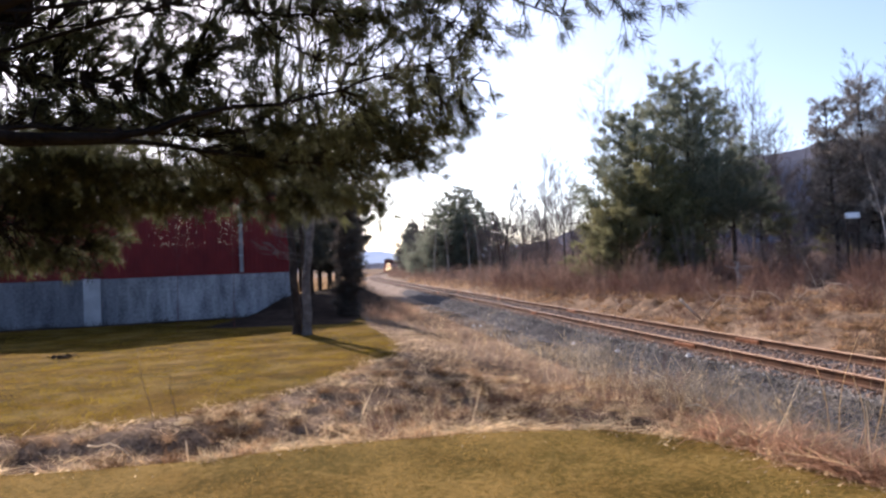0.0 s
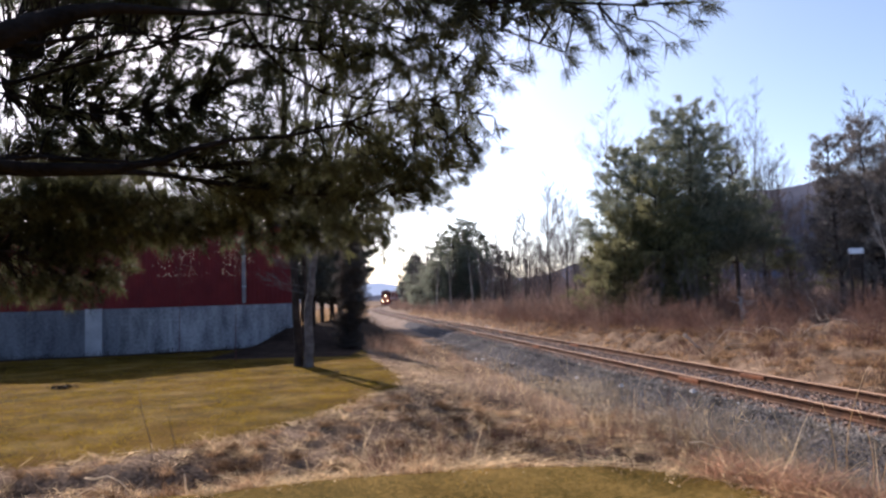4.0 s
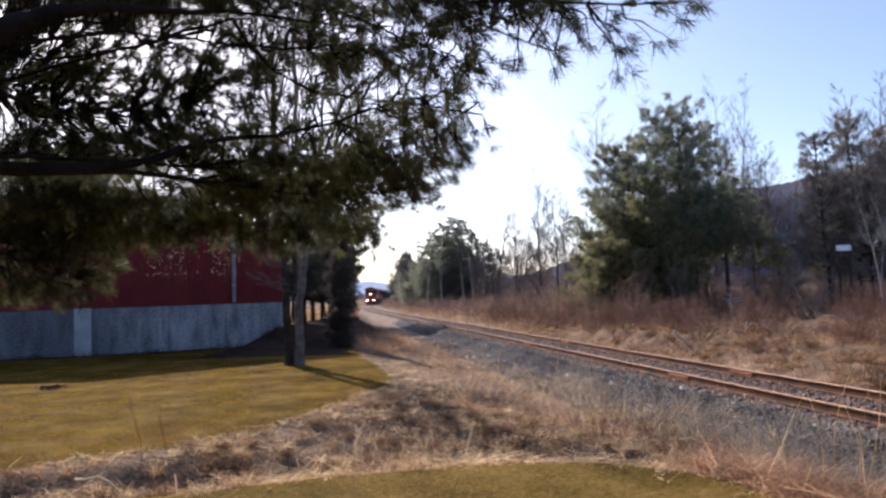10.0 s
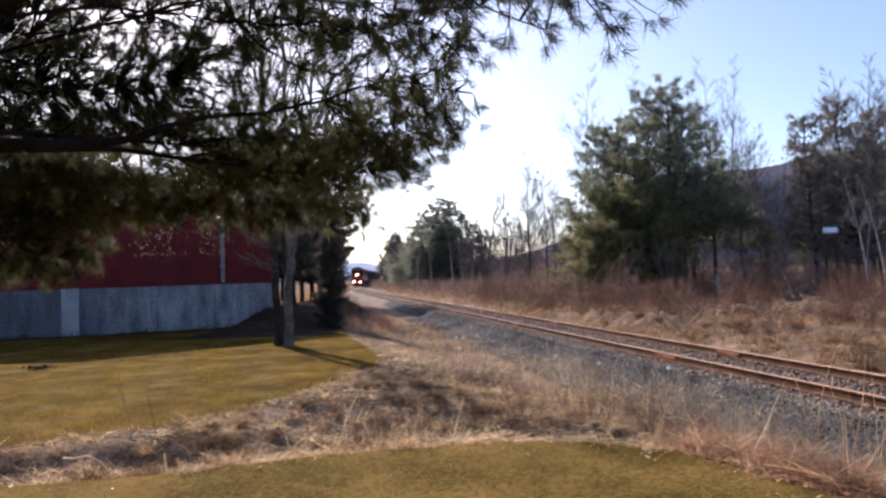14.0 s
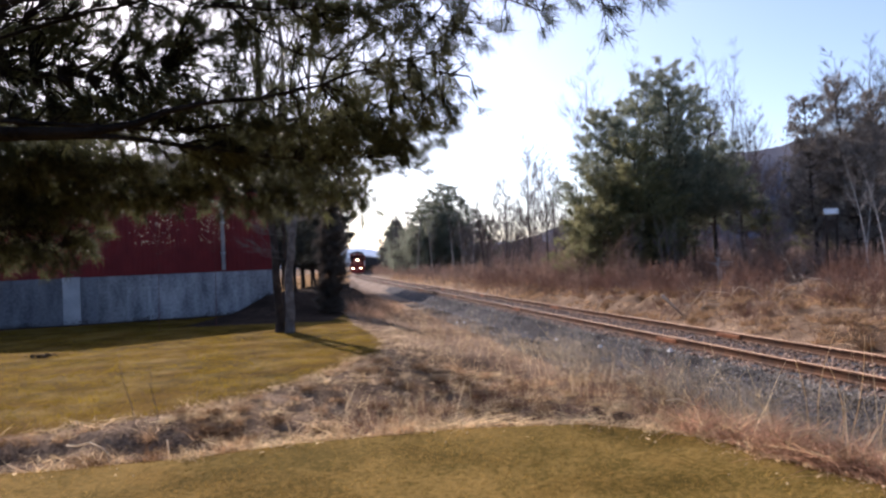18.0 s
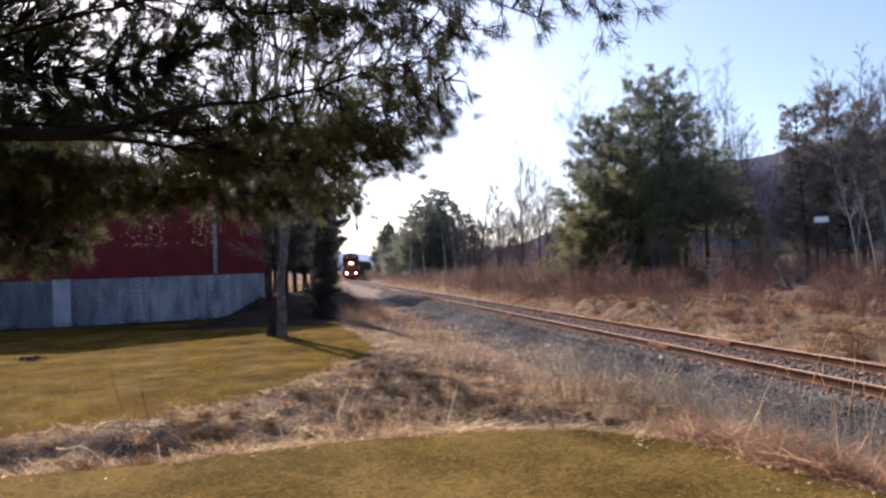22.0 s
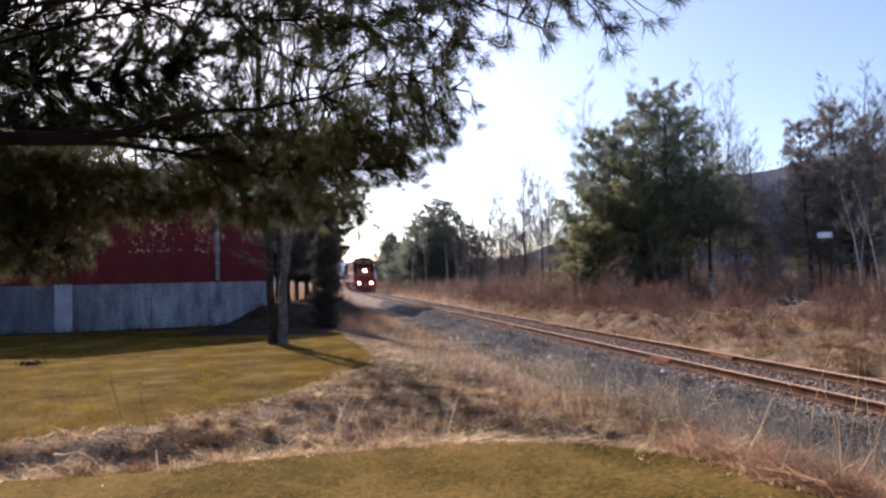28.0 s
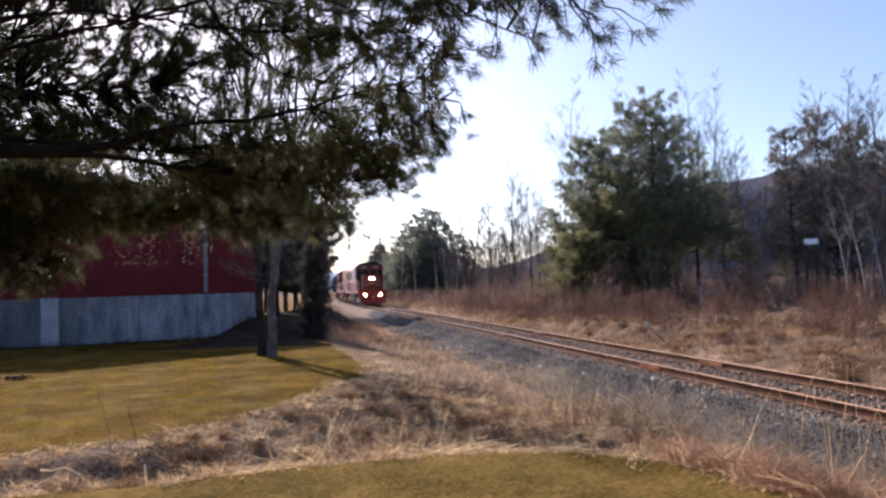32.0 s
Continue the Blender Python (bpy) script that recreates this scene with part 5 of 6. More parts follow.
def ride(thing, back, half, turned=False):
    """Carry a vehicle along the track: its middle stands back metres behind the lead's nose lamp; half: bogie half-distance."""
    rows = []
    for k in range(17):
        t = 2.0 * k
        s = float(np.interp(78.6 + 5.58 * (32 - t), TAB_Y, TAB_S)) + back
        a, _ = on_track(s - half)
        b, _ = on_track(s + half)
        d = a - b
        rows.append((t, pose((a.x + b.x) / 2, (a.y + b.y) / 2, 0, 0, 0, math.degrees(math.atan2(d.y, d.x)) + (180 if turned else 0))))
    walk(thing, rows)
    for o in thing.children_recursive:
        if o.name.startswith("wheelset"):
            spin = math.degrees(5.7 / 0.48) * (-1 if turned else 1)
            walk(o, [(0.1 * k, pose(o.location.x, 0, 0.48, 0, spin * 0.1 * k, 0)) for k in range(321)])


def motions():
    ride(lead, 9.2, 6.2)
    ride(second, 9.2 + 20.6, 6.2, True)
    for k, car in enumerate(hoppers):
        ride(car, 9.2 + 20.6 + 18.6 + 16.3 * k, 5.9)


# ---- loose cover: stones, dry grass, brush, lawn blades ----
def scatter(n, x0, x1, y0, y1, keep):
    """Random ground points in a stretch of the plan, kept with the chance keep(x, y)."""
    x, y = np.random.uniform(x0, x1, n), np.random.uniform(y0, y1, n)
    k = np.random.random(n) < keep(x, y)
    x, y = x[k], y[k]
    return np.stack([x, y, ground_z(x, y)], 1)


def upright(n, lean):
    d = np.random.normal(size=(n, 3)) * lean
    d[:, 2] = 1
    return d / np.linalg.norm(d, axis=1)[:, None]


def grass(name, label, mat, base, low, high, width, lean, bend, seg=3):
    n = len(base)
    ln = np.random.uniform(low, high, n) * (0.55 + 0.6 * np.clip(wobble(base[:, 0], base[:, 1], 1.6) * 0.5 + 0.5, 0, 1))
    me = blades_mesh(name, mat, base - np.array([0, 0, 0.01]), upright(n, lean), ln, np.full(n, width) * np.random.uniform(0.6, 1.3, n), np.random.uniform(0.3, 1.0, n) * bend, seg)
    return tagged(new(name, me), label, "grass", kind="stuff")


np.random.seed(3)
dn = lambda x, y: outside(x, y, NEAR_LAWN)
df = lambda x, y: outside(x, y, FAR_LAWN)
ditch = lambda x, y: (np.minimum(dn(x, y), df(x, y)) > -0.1) & (track_off(x, y) < -2.8)
matted = lambda x, y: (track_off(x, y) < -5.3 + 0.5 * wobble(x, y, 0.9)) & (y > 8.6 - 0.12 * x) & (y < 24)
clump = lambda x, y: np.clip(0.35 + 1.2 * wobble(x, y, 3.1) + 0.5 * wobble(y, x, 1.1), 0.04, 1)

b = scatter(26000, -9, 8, 4, 16, lambda x, y: ditch(x, y) * clump(x, y) * np.where(matted(x, y), 0.35, 1) * np.where(x < -3.5, 0.6, 1))
grass("dry_grass", "tangled tan dry grass in the ditch", DRY, b, 0.08, 0.3, 0.008, 1.1, 1.0)
b = scatter(17000, -9, 8, 4, 16, lambda x, y: ditch(x, y) * clump(y, x) ** np.where(x < -1, 2.2, 1))
grass("flattened_grass", "bleached flattened grass and stalks in the ditch", DRY_PALE, b + np.array([0, 0, 0.03]), 0.12, 0.42, 0.007, 3.0, 0.4)
b = scatter(30000, -9, 3, 4, 19, lambda x, y: (np.abs(df(x, y) - 0.2) < 0.28) * np.clip(0.5 + wobble(x, y, 2.2), 0.1, 1))
grass("bleached_fringe", "bleached cut grass along the lawn edge", DRY_PALE, b + np.array([0, 0, 0.02]), 0.06, 0.2, 0.008, 2.2, 0.5)


def tussocks(name, label, mat, roots, per, low, high, width, out=0.9, droop=0.9):
    """Grass mounds: blades that arch outwards and down from each root."""
    n = len(roots)
    r = np.repeat(roots, per, 0) + np.random.normal(size=(n * per, 3)) * np.array([0.06, 0.06, 0])
    a = np.random.uniform(0, 2 * math.pi, n * per)
    k = np.random.uniform(0.1, 1.0, n * per) * out
    d = np.stack([np.cos(a) * k, np.sin(a) * k, np.ones(n * per)], 1)
    d /= np.linalg.norm(d, axis=1)[:, None]
    size = np.repeat(np.random.uniform(0.6, 1.3, n), per)
    tilt = np.repeat(np.random.normal(size=(n, 3)) * np.array([0.35, 0.35, 0]), per, 0)
    sag = np.stack([np.cos(a) * 0.5, np.sin(a) * 0.5, np.full(n * per, -1.0)], 1) + tilt + np.random.normal(size=(n * per, 3)) * 0.3
    me = blades_mesh(name, mat, r, d, np.random.uniform(low, high, n * per) * size, np.full(n * per, width), np.random.uniform(0.4, 1.0, n * per) * droop, 3, sag)
    return tagged(new(name, me), label, "grass", kind="stuff")


b = scatter(150000, -9, 1.5, 6, 24, lambda x, y: ditch(x, y) * np.where(matted(x, y), 1.0, 0.3 * (x < -0.5)) * np.clip(0.42 + 1.1 * wobble(x, y, 2.4) + 0.6 * wobble(y, x, 5.0), 0.07, 1) * np.where(mound(x, y) > 0.25, 0.5, 1))
grass("thatch", "grey matted thatch of mown straw in the ditch", THATCH, b + np.array([0, 0, 0.03]), 0.04, 0.17, 0.0095, 2.2, 0.5)
b = scatter(850, -9, 6, 4, 15, lambda x, y: ditch(x, y) * np.clip(0.5 + wobble(x, y, 2.0), 0.05, 0.9))
tussocks("grass_tussocks", "arching tan grass tussocks in the ditch", DRY, b, 60, 0.14, 0.36, 0.007)
b = scatter(240, -9, 6, 4, 15, lambda x, y: ditch(x, y) * np.clip(0.5 + wobble(y, x, 1.7), 0.05, 0.9))
tussocks("brown_tussocks", "dark brown grass tussocks in the ditch", RUSSET, b, 80, 0.16, 0.36, 0.008)
b = scatter(520, -9, 1, 4, 14, lambda x, y: ditch(x, y) * (np.minimum(dn(x, y), df(x, y)) > 0.25) * 0.8)
b = b[mound(b[:, 0], b[:, 1]) > 0.2]
tussocks("russet_mounds", "rounded russet grass mounds in the ditch", RUSSET, b, 150, 0.14, 0.32, 0.007, 1.1, 1.15)
b = scatter(640, -9, 6, 4, 15, lambda x, y: ditch(x, y) * 0.9)
tussocks("pale_tussocks", "bleached grass tussocks in the ditch", DRY_PALE, b, 40, 0.16, 0.36, 0.007, 1.6)
b = scatter(36000, -9, 6, 14, 60, lambda x, y: ditch(x, y) * (track_off(x, y) < -3.4) * ~matted(x, y) * clump(x, y) * np.clip(0.3 + 1.7 * wobble(x, y, 1.2), 0.07, 1))
grass("trackside_grass", "pinkish tan dry grass along the gravel", CLUMP_PINK, b, 0.1 + 0.18 * smooth(18, 32, b[:, 1]), 0.26 + 0.42 * smooth(18, 32, b[:, 1]), 0.014, 0.45, 0.6)
b = scatter(30000, -46, 2, 50, 230, lambda x, y: (track_off(x, y) < -2.4 - 2.6 * smooth(110, 70, y)) & (track_off(x, y) > -16))
grass("trackside_grass", "dry grass along the gravel edge", DRY, b, 0.3, 0.9, 0.04, 0.35, 0.5, 2)
b = scatter(2600, -5.4, -3.0, 28, 42, lambda x, y: (df(x, y) > -0.1) * (track_off(x, y) < -3.6) * np.clip(0.5 + wobble(x, y, 1.2), 0.1, 1))
grass("orange_grass", "orange-tan sunlit grass at the lawn's end", CLUMP, b, 0.25, 0.7, 0.016, 0.4, 0.6)
b = scatter(4200, 2, 26, 8, 42, lambda x, y: ((track_off(x, y) > 2.6) & (track_off(x, y) < 10)) * np.clip(0.5 + 0.9 * wobble(x, y, 1.0), 0.05, 1))
tussocks("bank_tussocks", "tan grass tussocks on the bank across the track", DRY, b, 30, 0.2, 0.5, 0.014)
b = scatter(28000, -2, 24, 8, 40, lambda x, y: ((track_off(x, y) > 2.3) & (track_off(x, y) < 9)) * np.clip(0.4 + 1.2 * wobble(x, y, 1.3), 0.22, 1))
grass("bank_grass", "tan dry grass on the bank across the track", DRY, b, 0.16, 0.46, 0.013, 0.6, 0.8)
b = scatter(9000, 7, 26, 12, 30, lambda x, y: ((track_off(x, y) > 2.2) & (track_off(x, y) < 7.5)) * (wobble(x, y, 0.8) > 0.0))
grass("bank_straw", "flattened pale straw on the bank across the track", THATCH, b + np.array([0, 0, 0.03]), 0.12, 0.4, 0.012, 1.8, 0.6)
b = scatter(170, 4, 24, 14, 32, lambda x, y: (track_off(x, y) > 2.6) & (track_off(x, y) < 7.5))
tussocks("dark_tussocks", "dark brown tussocks on the bank across the track", RUSSET, b, 90, 0.25, 0.6, 0.014)


def brush(name, label, base, low, high, width, mat):
    """Thin branching canes: a stem and a few side shoots for each root."""
    n = len(base)
    d = upright(n, 0.3)
    ln = np.random.uniform(low, high, n) * (0.25 + 1.1 * np.clip(wobble(base[:, 0], base[:, 1], 0.6) * 0.95 + 0.42, 0, 1))
    bs, ds, ls = [base], [d], [ln]
    for k in range(5):
        q = np.random.uniform(0.25, 0.9, n)
        bs.append(base + d * (ln * q)[:, None])
        e = d * 0.8 + np.random.normal(size=(n, 3)) * 0.5
        ds.append(e / np.linalg.norm(e, axis=1)[:, None])
        ls.append(ln * np.random.uniform(0.25, 0.55, n))
    bs, ds, ls = np.concatenate(bs), np.concatenate(ds), np.concatenate(ls)
    m = len(bs)
    me = blades_mesh(name, mat, bs, ds, ls, np.full(m, width), np.random.uniform(0, 0.35, m), 2)
    return tagged(new(name, me), label, "brush", kind="stuff")


wood = lambda x, y: (track_off(x, y) > 3.3 + 1.0 * wobble(x, y, 0.5)) & (track_off(x, y) < 22)
b = scatter(14000, -2, 22, 16, 42, lambda x, y: ((track_off(x, y) > 2.8) & (track_off(x, y) < 7)) * (wobble(x, y, 0.75) > -0.05))
brush("brush_mounds", "dark brown brush mounds on the bank", b, 0.35, 0.9, 0.012, BRUSH)
b = scatter(46000, -6, 34, 20, 62, lambda x, y: wood(x, y) * np.clip(0.25 + 1.5 * wobble(x, y, 0.6), 0.04, 1))
brush("brush", "reddish brown bramble brush beyond the track", b, 0.45, 1.2, 0.014, BRUSH)
b = scatter(40000, -10, 16, 38, 120, lambda x, y: (track_off(x, y) > 2.2) & (track_off(x, y) < 6))
grass("bank_grass", "tan grass beside the track", DRY, b, 0.2, 0.6, 0.03, 0.5, 0.6, 2)
b = scatter(32000, -34, 26, 50, 210, lambda x, y: (track_off(x, y) > 3.0 + 0.6 * wobble(x, y, 0.4)) & (track_off(x, y) < 16))
brush("brush", "pale brown brush beside the track", b, 0.5, 1.6, 0.03, FAR_BRUSH)
b = scatter(9000, -1, 11, 33, 52, lambda x, y: (track_off(x, y) > 3.6) * (track_off(x, y) < 8.5) * (wobble(x, y, 0.7) > 0.1))
brush("tall_brush", "tall brown brush before the pines", b, 1.0, 2.3, 0.014, FAR_BRUSH)
b = scatter(5000, -14, 12, 40, 100, lambda x, y: (track_off(x, y) > 3.4) * (track_off(x, y) < 9) * (wobble(y, x, 0.5) > 0.15))
brush("dark_brush", "dark brown bare bushes among the brush", b, 0.9, 2.2, 0.02, TWIG)
b = scatter(2600, 4, 34, 92, 150, lambda x, y: track_off(x, y) > 9)
brush("thicket", "grey thicket of bare bushes", b, 3.0, 6.5, 0.05, UNDER)
b = scatter(9000, 12, 48, 34, 80, lambda x, y: track_off(x, y) > 10)
brush("woods_undergrowth", "grey undergrowth of the leafless woods", b, 0.8, 2.6, 0.018, UNDER)
b = scatter(900, 16.5, 21.0, 46, 54, lambda x, y: wobble(x, y, 0.9) > -0.2)
grass("tan_thicket", "sunlit tan grass in a gap of the woods", DRY, b, 0.6, 1.7, 0.03, 0.3, 0.5)

b = scatter(17000, -8, 6.5, 8, 48, lambda x, y: np.clip(0.25 + 1.4 * wobble(y, x, 1.3), 0.06, 1) * np.where(track_off(x, y) > -4.2, 0.4, 1) * ((track_off(x, y) < -3.6) & (track_off(x, y) > -8) & ~matted(x, y) & (df(x, y) > 0.2) & (dn(x, y) > 0.4)))
brush("trackside_weeds", "pinkish dry weeds between gravel and ditch", b, 0.3, 0.7, 0.006, WEED)
b = scatter(9000, 0, 7, 6.5, 20, lambda x, y: (track_off(x, y) < -1.9) & (track_off(x, y) > -3.6) & (dn(x, y) > 0.5))
brush("gravel_weeds", "thin greyish dry weeds on the gravel slope", b, 0.18, 0.5, 0.0045, ASHEN)
b = scatter(2000, -1.5, 3.4, 7.6, 13, lambda x, y: (dn(x, y) > 0.25) * (track_off(x, y) < -2.7) * (df(x, y) > 0.5) * (wobble(x, y, 2.4) > 0.22))
brush("reddish_shrubs", "low reddish brown wispy shrubs before the gravel", b, 0.3, 0.75, 0.006, BRUSH)
b = scatter(900, -4, 26, 20, 60, lambda x, y: (track_off(x, y) > 3.2) & (track_off(x, y) < 9))
grass("bramble_canes", "pale arching bramble canes on the bank", BARK_PALE, b, 0.8, 2.0, 0.014, 0.9, 0.5, 4)
b = scatter(800, -2, 5.5, 8, 22, lambda x, y: (track_off(x, y) < -2.6) & (df(x, y) > 0.3) & (dn(x, y) > 0.4))
brush("pale_wisps", "thin blond weed wisps beside the gravel", b, 0.35, 0.85, 0.005, DRY_PALE)
b = scatter(2600, -2, 9, 8, 60, lambda x, y: np.abs(track_off(x, y)) < 0.65)
grass("track_weeds", "sparse dry weeds between the rails", DRY, b, 0.05, 0.16, 0.01, 0.7, 0.5)
b = scatter(60000, -6, 4, 4.2, 8, lambda x, y: dn(x, y) < 0.12)
grass("lawn_grass", "short olive lawn grass beside the ditch", OLIVE_BLADE, b, 0.025, 0.06, 0.005, 0.7, 0.5, 2)
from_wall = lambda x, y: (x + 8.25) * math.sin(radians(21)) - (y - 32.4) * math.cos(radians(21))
# blackish blades added to deepen the shade at the wall's foot
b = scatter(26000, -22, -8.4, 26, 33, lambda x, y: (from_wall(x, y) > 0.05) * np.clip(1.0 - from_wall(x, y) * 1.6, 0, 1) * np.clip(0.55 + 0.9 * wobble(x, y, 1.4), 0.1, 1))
grass("wall_weeds", "dark blades added along the barn's foundation to deepen its shade", BARK_DARK, b, 0.15, 0.42, 0.02, 0.5, 0.8)
b = scatter(1000000, -21, 0, 5, 34, lambda x, y: (df(x, y) < 0.1) * (from_wall(x, y) > 1.0 - 0.25 * wobble(x, y, 1.3)) * (x > -0.62 * y - 1) * ((x < -10.0) | (y < 25.6)) * np.clip(9 / y, 0.3, 1) * np.clip(0.6 + 0.6 * wobble(x, y, 2.0), 0.2, 1))
grass("lawn_grass", "short yellow-green lawn grass", LAWN_BLADE, b, 0.03, 0.06, 0.007 + 0.00025 * b[:, 1], 0.6, 0.5, 2)


def stones(name, label, mat, base, low, high):
    """Small angular stones: squashed, turned octahedra in one mesh."""
    n = len(base)
    unit = np.array([(1, 0, 0), (0, 1, 0), (-1, 0, 0), (0, -1, 0), (0, 0, 1), (0, 0, -1)], float)
    size = np.random.uniform(low, high, (n, 1, 1)) * np.random.uniform(0.6, 1.2, (n, 6, 1))
    q = np.random.normal(size=(n, 3, 3))
    q, _ = np.linalg.qr(q)
    v = (unit[None] * size) @ q + base[:, None]
    f = np.array([(0, 1, 4), (1, 2, 4), (2, 3, 4), (3, 0, 4), (1, 0, 5), (2, 1, 5), (3, 2, 5), (0, 3, 5)])
    tris = (np.arange(n)[:, None, None] * 6 + f).reshape(-1, 3)
    return tagged(new(name, raw_mesh(name, v.reshape(-1, 3), np.zeros((0, 4), int), tris, mat)), label, "gravel", kind="stuff")


b = scatter(60000, -4, 10, 7, 60, lambda x, y: (np.abs(track_off(x, y)) < 1.25) * np.clip(14 / y, 0.3, 1))
stones("rusty_ballast", "rust-stained gravel between the rails", STONE_RUST, b + np.array([0, 0, 0.022]), 0.02, 0.045)
b = scatter(370000, -4, 10, 7, 42, lambda x, y: ((track_off(x, y) > -3.3) & (track_off(x, y) < 2.6) & (np.abs(track_off(x, y)) > 1.0)) * np.clip(14 / y, 0.3, 1))
stones("ballast", "angular dark grey track gravel", STONE, b, 0.012, 0.031)

b = scatter(1500, -4, 8, 7, 45, lambda x, y: (track_off(x, y) < -1.1) & (track_off(x, y) > -3.4))
stones("pale_chips", "scattered pale stone chips in the gravel", WHITE_STONE, b + np.array([0, 0, 0.015]), 0.012, 0.032)

ws = Build().add([(0.1, 0, 0.02), (0.03, 0.09, 0), (-0.09, 0.04, 0.02), (-0.05, -0.08, 0), (0.06, -0.07, 0.01), (0.02, 0.01, 0.09), (-0.03, 0.02, 0.08)],
                 [(0, 1, 5), (1, 6, 5), (1, 2, 6), (2, 3, 6), (3, 5, 6), (3, 4, 5), (4, 0, 5), (0, 4, 3, 2, 1)]).mesh("white_stone", WHITE_STONE)
for x, y in ((2.54, 20.02), (3.23, 17.45), (4.17, 14.91), (-0.2, 27.6), (0.05, 27.4)):
    s = tagged(new("white_stone", ws), "single whitish stone on the gravel slope", "stone", "white stones on the gravel")
    s.location = (x, y, ground_at(x, y) + 0.03)
    s.scale = (0.75, 0.75, 0.85)


# ---- unseen dark ring behind the camera, added to block sky light ----
def sky_block_behind():
    a = np.linspace(radians(150), radians(390), 80)
    r = 30 + 2 * wobble(a * 6, a * 2, 1.0)
    h = 11 + 2.5 * wobble(a * 9, a * 4, 1.3) + np.random.uniform(-0.8, 0.8, len(a))
    v = np.concatenate([np.stack([r * np.cos(a), r * np.sin(a), np.full(len(a), -1.0)], 1), np.stack([r * 1.03 * np.cos(a), r * 1.03 * np.sin(a), h], 1), np.stack([r * 1.3 * np.cos(a), r * 1.3 * np.sin(a), np.full(len(a), -1.0)], 1)])
    n = len(a)
    i = (np.arange(2)[:, None] * n + np.arange(n - 1)).ravel()
    me = raw_mesh("backdrop_woods", v, np.stack([i, i + 1, i + n + 1, i + n], 1), np.zeros((0, 3), int), material("dark_sky_block", (0.025, 0.03, 0.015), (0.07, 0.065, 0.04), 0.6, 1.0, 0, 4, 0.0))
    tagged(new("backdrop_woods", me), "unseen dark ring added behind the view to block sky light", "woods", kind="structure")


sky_block_behind()

# ---- clutter on the bank and in the ditch ----
def fallen_log(name, label, pts, r, mat, twigs=0):
    pts = [Vector((x, y, ground_at(x, y) + z)) for x, y, z in pts]
    n = len(pts)
    bd = Build().tube(pts, [r * (1 - 0.5 * i / (n - 1)) for i in range(n)], 7)
    for _ in range(twigs):
        i = random.randint(0, n - 2)
        grow(bd, pts[i].lerp(pts[i + 1], random.random()), (random.gauss(0, 1), random.gauss(0, 1), 0.7), random.uniform(0.3, 0.8), r * 0.35, 1, 0.5, 0.1, 0.005)
    return tagged(part(name, bd, mat, smooth=True), label, "dead wood")


random.seed(21)
fallen_log("fallen_log", "pale barkless log leaning on the brush", ((6.5, 24.0, 0.84), (6.66, 24.0, 0.62), (6.86, 24.0, 0.35), (7.1, 23.95, 0.04)), 0.06, DRIFTWOOD)
fallen_log("fallen_branch", "grey arched dead branch in the brush", ((7.22, 24.0, 0.05), (7.5, 24.0, 0.26), (7.85, 24.0, 0.38), (8.25, 24.0, 0.43), (8.65, 24.0, 0.38), (9.04, 24.0, 0.03)), 0.017, DRIFTWOOD, 1)
fallen_log("fallen_branch", "grey arched dead branch in the brush", ((7.1, 23.2, 0.0), (7.7, 23.3, 0.22), (8.4, 23.4, 0.1)), 0.02, DRIFTWOOD, 2)
for x, y, a, ln in ((9.6, 23.3, 2.9, 1.1), (10.2, 24.2, 0.1, 1.2), (12.8, 25.2, 2.9, 1.3), (5.0, 28.0, 0.5, 1.2), (14.6, 26.5, 0.4, 1.3)):
    c, s = math.cos(a) * ln, math.sin(a) * ln
    fallen_log("fallen_branch", "grey dead branch lying in the brush", ((x, y, 0.12), (x + c * 0.35, y + s * 0.35, 0.55), (x + c * 0.75, y + s * 0.75, 0.6), (x + c, y + s, 0.3)), 0.016, DRIFTWOOD, 2)


def broken_stump(x, y):
    z = ground_at(x, y)
    bd = Build().tube([(x, y, z - 0.1), (x + 0.05, y, z + 0.5), (x - 0.04, y, z + 0.95), (x + 0.03, y, z + 1.25)], [0.11, 0.09, 0.075, 0.02], 9)
    for a, h, ln, up in ((0.1, 1.0, 0.95, 0.15), (2.9, 0.9, 0.7, 0.35), (0.5, 0.6, 0.6, -0.1), (3.5, 1.1, 0.4, 0.8), (5.6, 0.8, 0.7, 0.2)):
        pts = limb_points((x, y, z + h), (math.cos(a), math.sin(a), up), ln, -0.1, 4, 0.15)
        bd.tube(pts, [0.04, 0.032, 0.024, 0.016, 0.006], 5, False)
    tagged(part("broken_stump", bd, BARK_PALE, smooth=True), "pale broken stump with dead side branches", "dead wood")


broken_stump(12.0, 34.4)
fallen_log("dead_stalk", "bleached dead stalk lying on the grass", ((2.45, 9.0, 0.5), (2.6, 9.0, 0.53), (2.72, 9.0, 0.5), (2.86, 9.0, 0.42), (3.02, 9.0, 0.3), (3.14, 9.0, 0.1)), 0.011, BONE)
fallen_log("dead_stalk", "bleached dead stalk lying in the ditch", ((-4.72, 8.6, 0.16), (-4.55, 8.5, 0.31), (-4.35, 8.4, 0.38), (-4.15, 8.3, 0.36), (-3.95, 8.2, 0.26), (-3.82, 8.1, 0.14), (-3.74, 8.05, 0.0)), 0.012, BONE)
fallen_log("dead_stalk", "short bleached stalk standing in the ditch", ((-3.4, 8.4, 0.0), (-3.41, 8.4, 0.18), (-3.43, 8.41, 0.3), (-3.45, 8.42, 0.42)), 0.016, BONE)
fallen_log("dead_stalk", "bleached reeds lying in the ditch", ((-1.0, 8.0, 0.1), (-0.5, 8.2, 0.22), (0.0, 8.1, 0.1)), 0.019, BONE)
